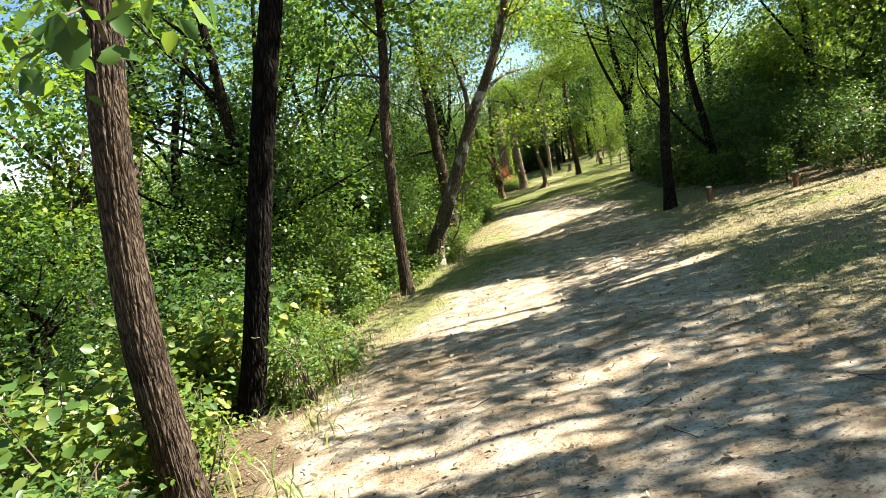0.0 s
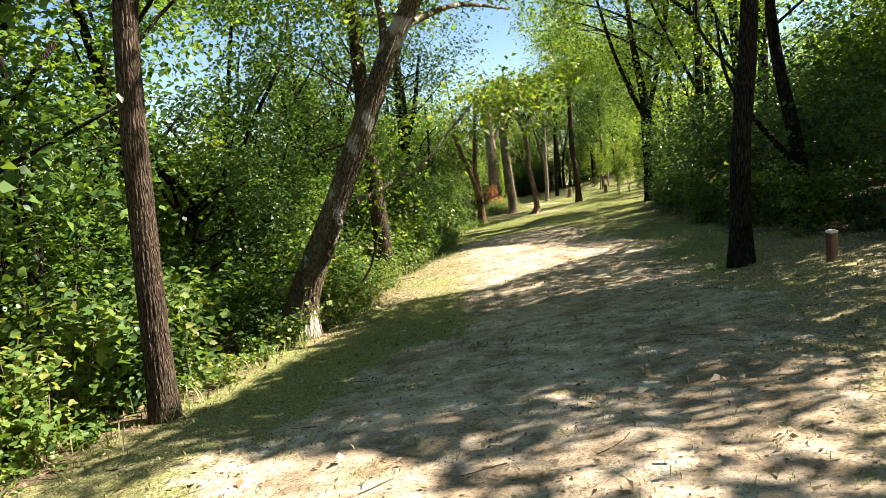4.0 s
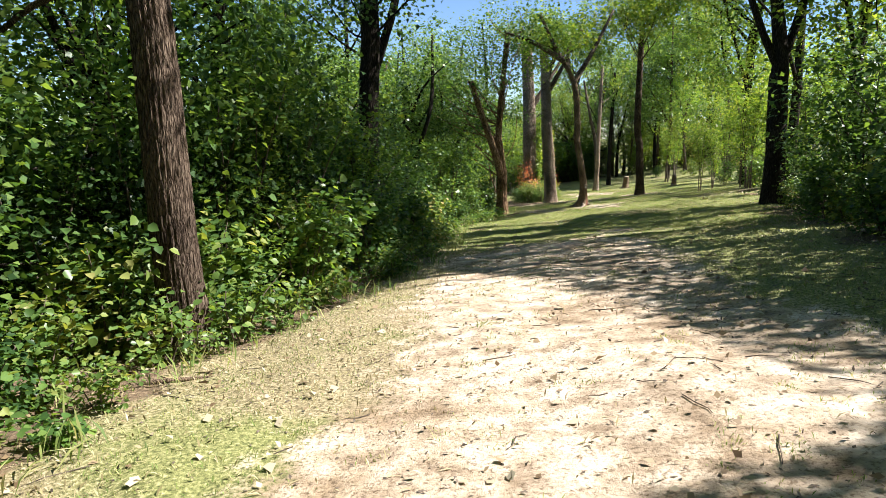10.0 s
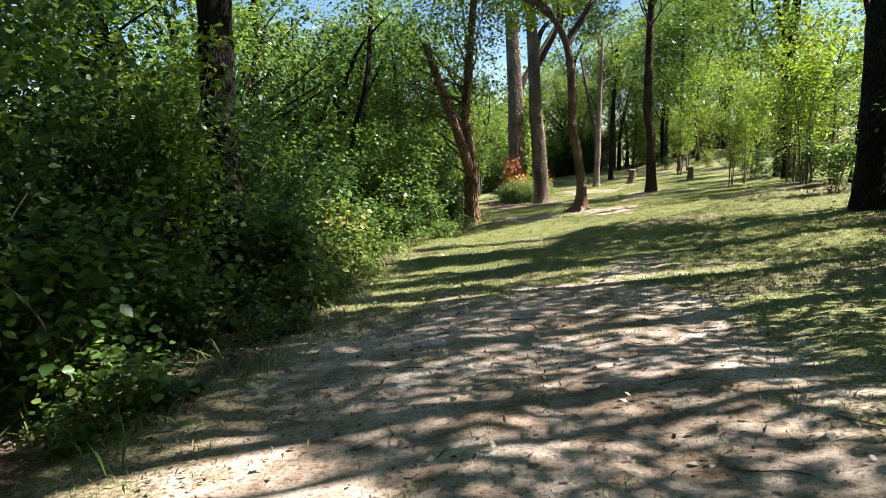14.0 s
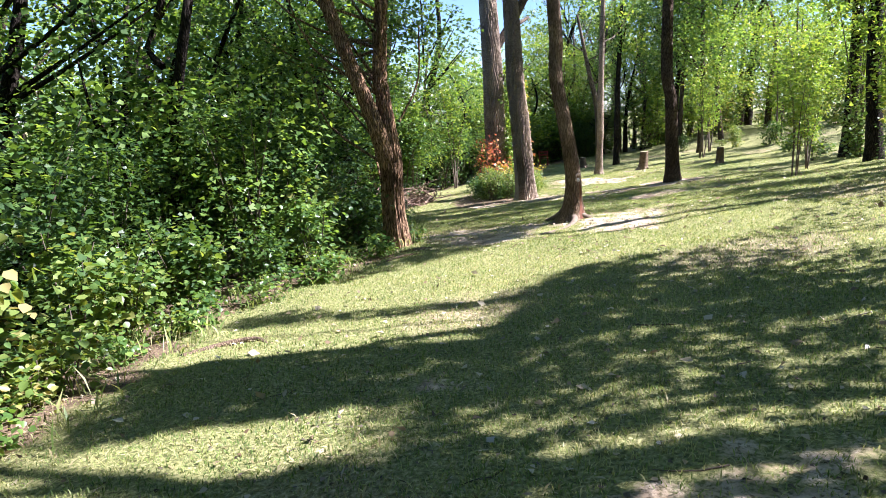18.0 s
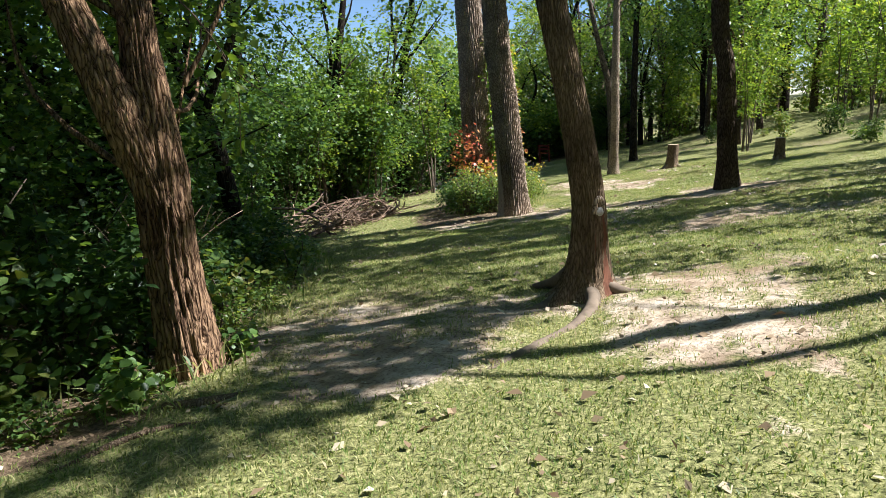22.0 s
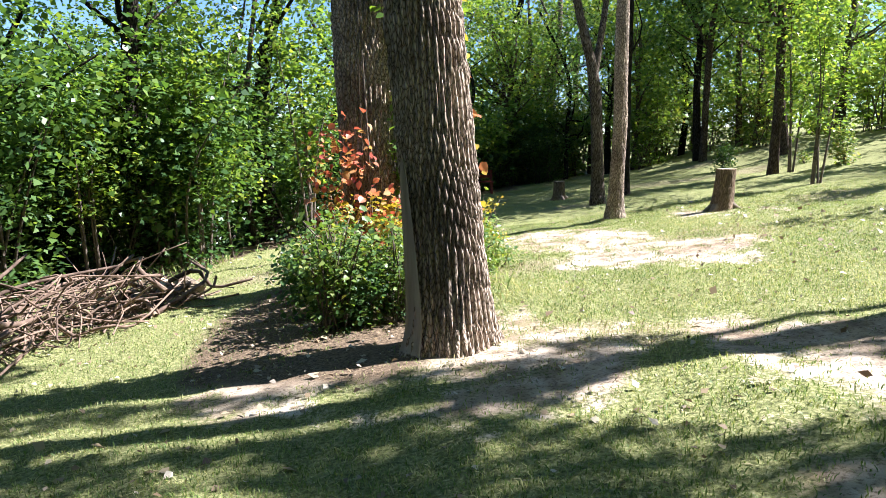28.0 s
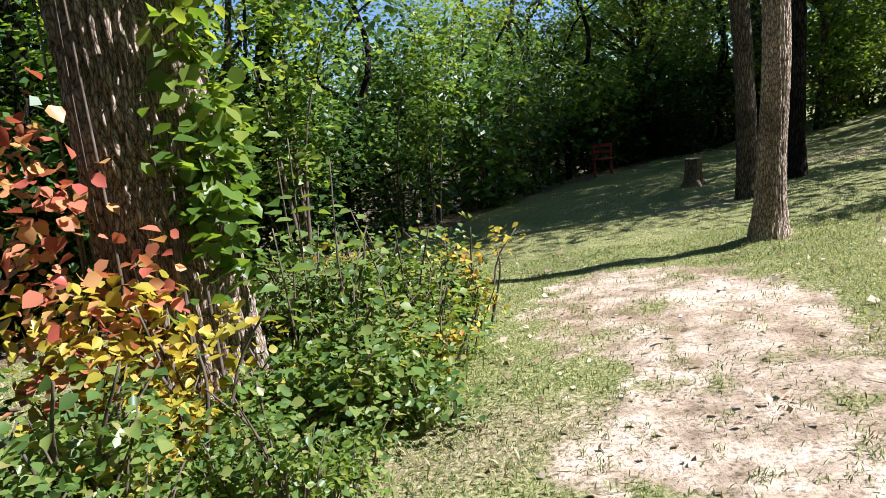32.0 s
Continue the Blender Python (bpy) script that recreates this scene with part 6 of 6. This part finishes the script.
# ---- the wooded distance all round, seen only in gaps ----
q_ = np.random.RandomState(91)
cs, al = [], []
for k in range(250):
    side = k % 5
    x0, y0 = ((q_.uniform(-75, -40), q_.uniform(-15, 110)), (q_.uniform(-60, -34), q_.uniform(0, 90)), (q_.uniform(-40, 60), q_.uniform(92, 120)), (q_.uniform(38, 60), q_.uniform(-15, 100)), (q_.uniform(-30, 50), q_.uniform(-60, -28)))[side]
    h = q_.uniform(6, 10) + (2.5 if side == 2 else 0)
    for f in (0.2, 0.45, 0.7, 0.9):
        n = 70
        d = unit(q_.normal(0, 1, (n, 3)))
        cs.append(np.array([x0 + q_.uniform(-1, 1), y0 + q_.uniform(-1, 1), gz(x0, y0) + h * f]) + d * np.array([2.6, 2.6, h * 0.17]) * q_.uniform(0.7, 1.05, (n, 1)))
        al.append(d)
tagged(new("distant_woods", mesh_from("distant_woods", *leaves(np.concatenate(cs), 0.62, q_, 0.3, 0.42, np.concatenate(al)), LEAF)), "far wooded slopes closing the horizon", "trees", kind="stuff")

# ---- stumps, posts, bench ----
def stump(name, x, y, h, r, lean, label, rs):
    b = np.array([x, y, gz(x, y)])
    t = thing(name, b, label, "tree stump", "stumps on the lawn")
    pts = [(lean[0] * s, lean[1] * s, -0.1 + (h + 0.1) * s) for s in np.linspace(0, 1, 5)]
    v, q = furrowed(pts, [r * 1.05, r, r * 0.97, r * 0.95, r * 0.95], 64, 60, 0.016, 22, int(x * 10), 1.7, 0.3, 0.1)
    part("bark", mesh_from("bark", v, q, BARK_FINE), t)
    ring = v[-64:] * [1, 1, 1]
    cen = ring.mean(0) + [0, 0, 0.004]
    vs = np.vstack([ring, cen + (ring - cen) * 0.55, cen])
    qs = [[i, (i + 1) % 64, 64 + (i + 1) % 64, 64 + i] for i in range(64)] + [[64 + i, 64 + (i + 1) % 64, 64 + (i + 2) % 64, 128] for i in range(0, 64, 2)]
    part("cut_face", mesh_from("cut_face", vs, qs, CUT), t, "weathered sawn top")
    for k in range(4):
        a = rs.uniform(0, 6.28)
        e = (x + math.cos(a) * r * 2.2, y + math.sin(a) * r * 2.2)
        root([(x + math.cos(a) * r * 0.8, y + math.sin(a) * r * 0.8, 0.1), (x + math.cos(a) * r * 1.5, y + math.sin(a) * r * 1.5, 0.025), (*e, -0.04)], r * 0.4, 0.02, t, b, BARK_NEAR, rs)


stump("tree_stump", 11.76, 55.15, 0.68, 0.15, (0.06, 0), "weathered grey tall tree stump on grass", rs)
stump("tree_stump", 13.73, 52.7, 0.55, 0.11, (0.01, 0), "slim brown tree stump on grass", rs)
stump("tree_stump", 10.6, 61.9, 0.5, 0.14, (0, 0), "dark tree stump at the lawn's edge", rs)


def marker_post(x, y, h):
    b = np.array([x, y, gz(x, y)])
    t = thing("marker_post", b, "short brown wooden marker post with white top", "post", "posts by the thicket")
    for nm, z0, z1, w, mt in (("post", -0.1, h, 0.046, POST), ("cap", h, h + 0.03, 0.049, WHITE)):
        bm = bmesh.new()
        bmesh.ops.create_cube(bm, size=1)
        for v_ in bm.verts:
            v_.co = Vector((v_.co.x * w * 2, v_.co.y * w * 2, z0 + (v_.co.z + 0.5) * (z1 - z0)))
        bmesh.ops.bevel(bm, geom=bm.edges[:], offset=0.008, segments=2, affect="EDGES")
        me = bpy.data.meshes.new(nm)
        bm.to_mesh(me)
        bm.free()
        me.materials.append(mt)
        part(nm, me, t)
    t.rotation_euler = (radians(2), radians(-3), radians(14))


marker_post(6.52, 14.65, 0.34)
marker_post(7.9, 13.5, 0.3)


def box_part(name, size, at, mat, t, rot=(0, 0, 0)):
    bm = bmesh.new()
    bmesh.ops.create_cube(bm, size=1)
    for v_ in bm.verts:
        v_.co = Vector((v_.co.x * size[0], v_.co.y * size[1], v_.co.z * size[2]))
    bmesh.ops.bevel(bm, geom=bm.edges[:], offset=0.006, segments=1, affect="EDGES")
    me = bpy.data.meshes.new(name)
    bm.to_mesh(me)
    bm.free()
    me.materials.append(mat)
    ob = part(name, me, t)
    ob.location, ob.rotation_euler = at, rot


bx, by = 9.3, 67.6
t = thing("garden_chair", (bx, by, gz(bx, by)), "dull red wooden chair in deep shade under far trees", "chair")
for k in range(3):
    box_part("seat_slat", (0.55, 0.1, 0.035), (0, -0.14 + 0.13 * k, 0.43), REDPAINT, t)
for k in range(2):
    box_part("back_slat", (0.55, 0.03, 0.1), (0, 0.24, 0.6 + 0.16 * k), REDPAINT, t)
for sx in (-0.22, 0.22):
    box_part("leg", (0.06, 0.06, 0.46), (sx, -0.14, 0.2), REDPAINT, t)
    box_part("leg", (0.06, 0.06, 0.86), (sx, 0.2, 0.38), REDPAINT, t)

# ---- brush pile ----
rs = np.random.RandomState(31)
b = np.array([2.9, 51.4, gz(2.9, 51.4)])
t = thing("brush_pile", b, "heap of cut dead branches and sticks on grass", "brush pile")
for k in range(170):
    u = rs.beta(1.6, 1.6)
    cx, cy = 2.4 + 1.5 * u + rs.normal(0, 0.2), 49.9 + 3.4 * u + rs.normal(0, 0.28)
    L = rs.uniform(0.5, 1.9) * (0.7 if u > 0.6 else 1)
    a = rs.normal(0.9, 1.3)
    up = rs.normal(0.08, 0.3)
    lay = rs.uniform(0.02, 0.55) * math.sin(math.pi * min(max(u, 0.1), 0.9))
    d = np.array([math.cos(a), math.sin(a), up])
    c0 = np.array([cx, cy, 0])
    pts = [c0 + d * L * (s - 0.5) + rs.normal(0, 0.12, 3) * [1, 1, 0.8] for s in (0, 0.33, 0.66, 1)]
    for p_ in pts:
        p_[2] += gz(p_[0], p_[1]) + lay
        p_[2] = max(p_[2], gz(p_[0], p_[1]) + 0.015)
    r0 = rs.choice([0.008, 0.012, 0.018, 0.032], p=[0.35, 0.35, 0.2, 0.1])
    part("stick", mesh_from("stick", *tube(curve_points(np.array(pts) - b, 9), np.linspace(r0, r0 * 0.5, 9), 7, True, 0.06, rs), STICK), t)
for pts, r0, r1 in (([(2.35, 49.45, 0.05), (2.75, 49.95, 0.12), (3.1, 50.5, 0.3)], 0.05, 0.03), ([(2.2, 50.0, 0.06), (2.7, 50.8, 0.35), (3.0, 51.6, 0.62)], 0.025, 0.012), ([(2.0, 51.0, 0.25), (2.5, 51.6, 0.55), (3.4, 52.2, 0.62)], 0.03, 0.015),
                    ([(1.5, 51.2, 0.35), (2.1, 51.8, 0.6), (2.3, 52.3, 0.85)], 0.035, 0.015), ([(1.7, 50.4, 0.1), (1.9, 50.8, 0.5), (1.85, 51.0, 0.75)], 0.025, 0.01)):
    part("branch", mesh_from("branch", *tube(curve_points(np.array([(x_, y_, gz(x_, y_) + h_) for x_, y_, h_ in pts]) - b, 12), np.linspace(r0, r1, 12), 8, True, 0.06, rs), STICK), t)


def log(x, y, L, r, az, tilt, label):
    b = np.array([x, y, gz(x, y) + r * 0.9])
    t = thing("log", b, label, "log", "sawn logs")
    pts = [(0, 0, -L / 2 + L * s) for s in np.linspace(0, 1, 6)]
    v, q = furrowed(pts, [r] * 6, 40, 24, 0.012, 18, int(x * 100), 1.0)
    part("bark", mesh_from("bark", v, q, BARK_PALE), t)
    for e, sgn in ((v[:40], -1), (v[-40:], 1)):
        cen = e.mean(0) + [0, 0, 0.003 * sgn]
        qs = [[i, (i + 1) % 40, (i + 2) % 40, 40] for i in range(0, 40, 2)]
        part("cut_face", mesh_from("cut_face", np.vstack([e, cen]), qs, CUT), t)
    t.rotation_euler = (radians(90 - tilt), 0, radians(az))


log(3.75, 53.3, 0.55, 0.13, 35, 0, "short sawn log with pale cut end")
log(3.45, 53.0, 0.5, 0.1, 70, 55, "split log leaning on the pile")
log(3.1, 52.9, 0.8, 0.09, 100, 4, "sawn branch log with pale wood")
log(2.9, 53.4, 0.9, 0.08, 60, 3, "sawn branch log with pale wood")
log(3.4, 53.7, 0.7, 0.08, 110, 2, "sawn branch log with pale wood")

# tall broad-leaved stalks beside the creeper
for x0, y0, h in ((6.86, 53.2, 1.62), (7.16, 53.15, 1.46), (6.62, 53.3, 1.5), (6.98, 52.7, 1.1), (7.28, 53.4, 1.15)):
    b = np.array([x0, y0, gz(x0, y0)])
    q_ = np.random.RandomState(int(x0 * 100))
    t = thing("broad_leaved_stalk", b, "tall green stalk with broad pale-backed leaves", "weed", "stalks beside the creeper")
    cp = curve_points([(0, 0, -0.05), (q_.normal(0, 0.04), q_.normal(0, 0.04), h * 0.5), (q_.normal(0, 0.08), q_.normal(0, 0.06), h)], 14)
    part("stem", mesh_from("stem", *tube(cp, np.linspace(0.009, 0.004, 14), 6), TWIG), t)
    for k in range(13):
        p = cp[4 + (k * 10) // 13]
        a_ = 2.4 * k + q_.uniform(-0.3, 0.3)
        d = np.array([math.cos(a_), math.sin(a_), 0.35])
        hv, hq = leaves(np.array([p + d * 0.03]), 0.13 if k < 10 else 0.09, q_, 0.05, 0.34, np.array([d]) * 2.5, 0.3, fine=True)
        part("leaf", mesh_from("leaf", hv, hq, LEAF_WEED), t)

# dry stalks at the wood's edge
for x0, y0 in ((3.45, 41.0), (3.2, 41.6), (3.1, 42.3), (2.95, 43.0), (3.6, 40.5)):
    b = np.array([x0, y0, gz(x0, y0)])
    t = thing("dry_stalks", b, "bent dry tan weed stalks in the undergrowth", "weed")
    for k in range(9):
        a_, L = rs.uniform(0, 6.28), rs.uniform(0.6, 1.4)
        bend = rs.uniform(0.2, 0.7)
        p = [(math.cos(a_) * bend * s * s * L + rs.normal(0, 0.02), math.sin(a_) * bend * s * s * L + rs.normal(0, 0.02), L * s * (1 - 0.35 * bend * s)) for s in (0, 0.3, 0.6, 0.85, 1.0)]
        part("stalk", mesh_from("stalk", *tube(curve_points(p, 12), np.linspace(0.006, 0.003, 12), 5), STICK), t)

# roots and dead wood on the bank
for pts, r0, lab in (([(3.15, 34.6), (3.4, 34.9), (3.65, 34.95), (3.8, 34.8)], 0.045, "brown twisted root lying on bare bank"), ([(4.45, 39.0), (4.7, 38.9), (4.95, 39.05)], 0.05, "exposed tree root at the lawn edge"), ([(0.6, 21.6), (1.0, 21.7), (1.5, 21.9)], 0.035, "half-buried root across sandy bank"), ([(4.2, 38.3), (4.5, 38.6), (4.9, 38.7)], 0.03, "dead stick lying on the grass")):
    b = np.array([*pts[0], gz(*pts[0])])
    p = [(x_, y_, gz(x_, y_) + (0.012 if 0 < i < len(pts) - 1 else -0.02)) for i, (x_, y_) in enumerate(pts)]
    ob = new("exposed_root", mesh_from("exposed_root", *tube(curve_points(np.array(p) - b, 14), np.linspace(r0 * 0.8, r0 * 0.4, 14), 10, True, 0.1, rs), BARK_FINE))
    ob.location = b
    tagged(ob, lab, "root")

# the kinds that were copied are no longer wanted at their workshop place
for kind in list(KINDS.values()) + [WOODS]:
    for t in kind:
        for o in (*t.children_recursive, t):
            bpy.data.objects.remove(o)
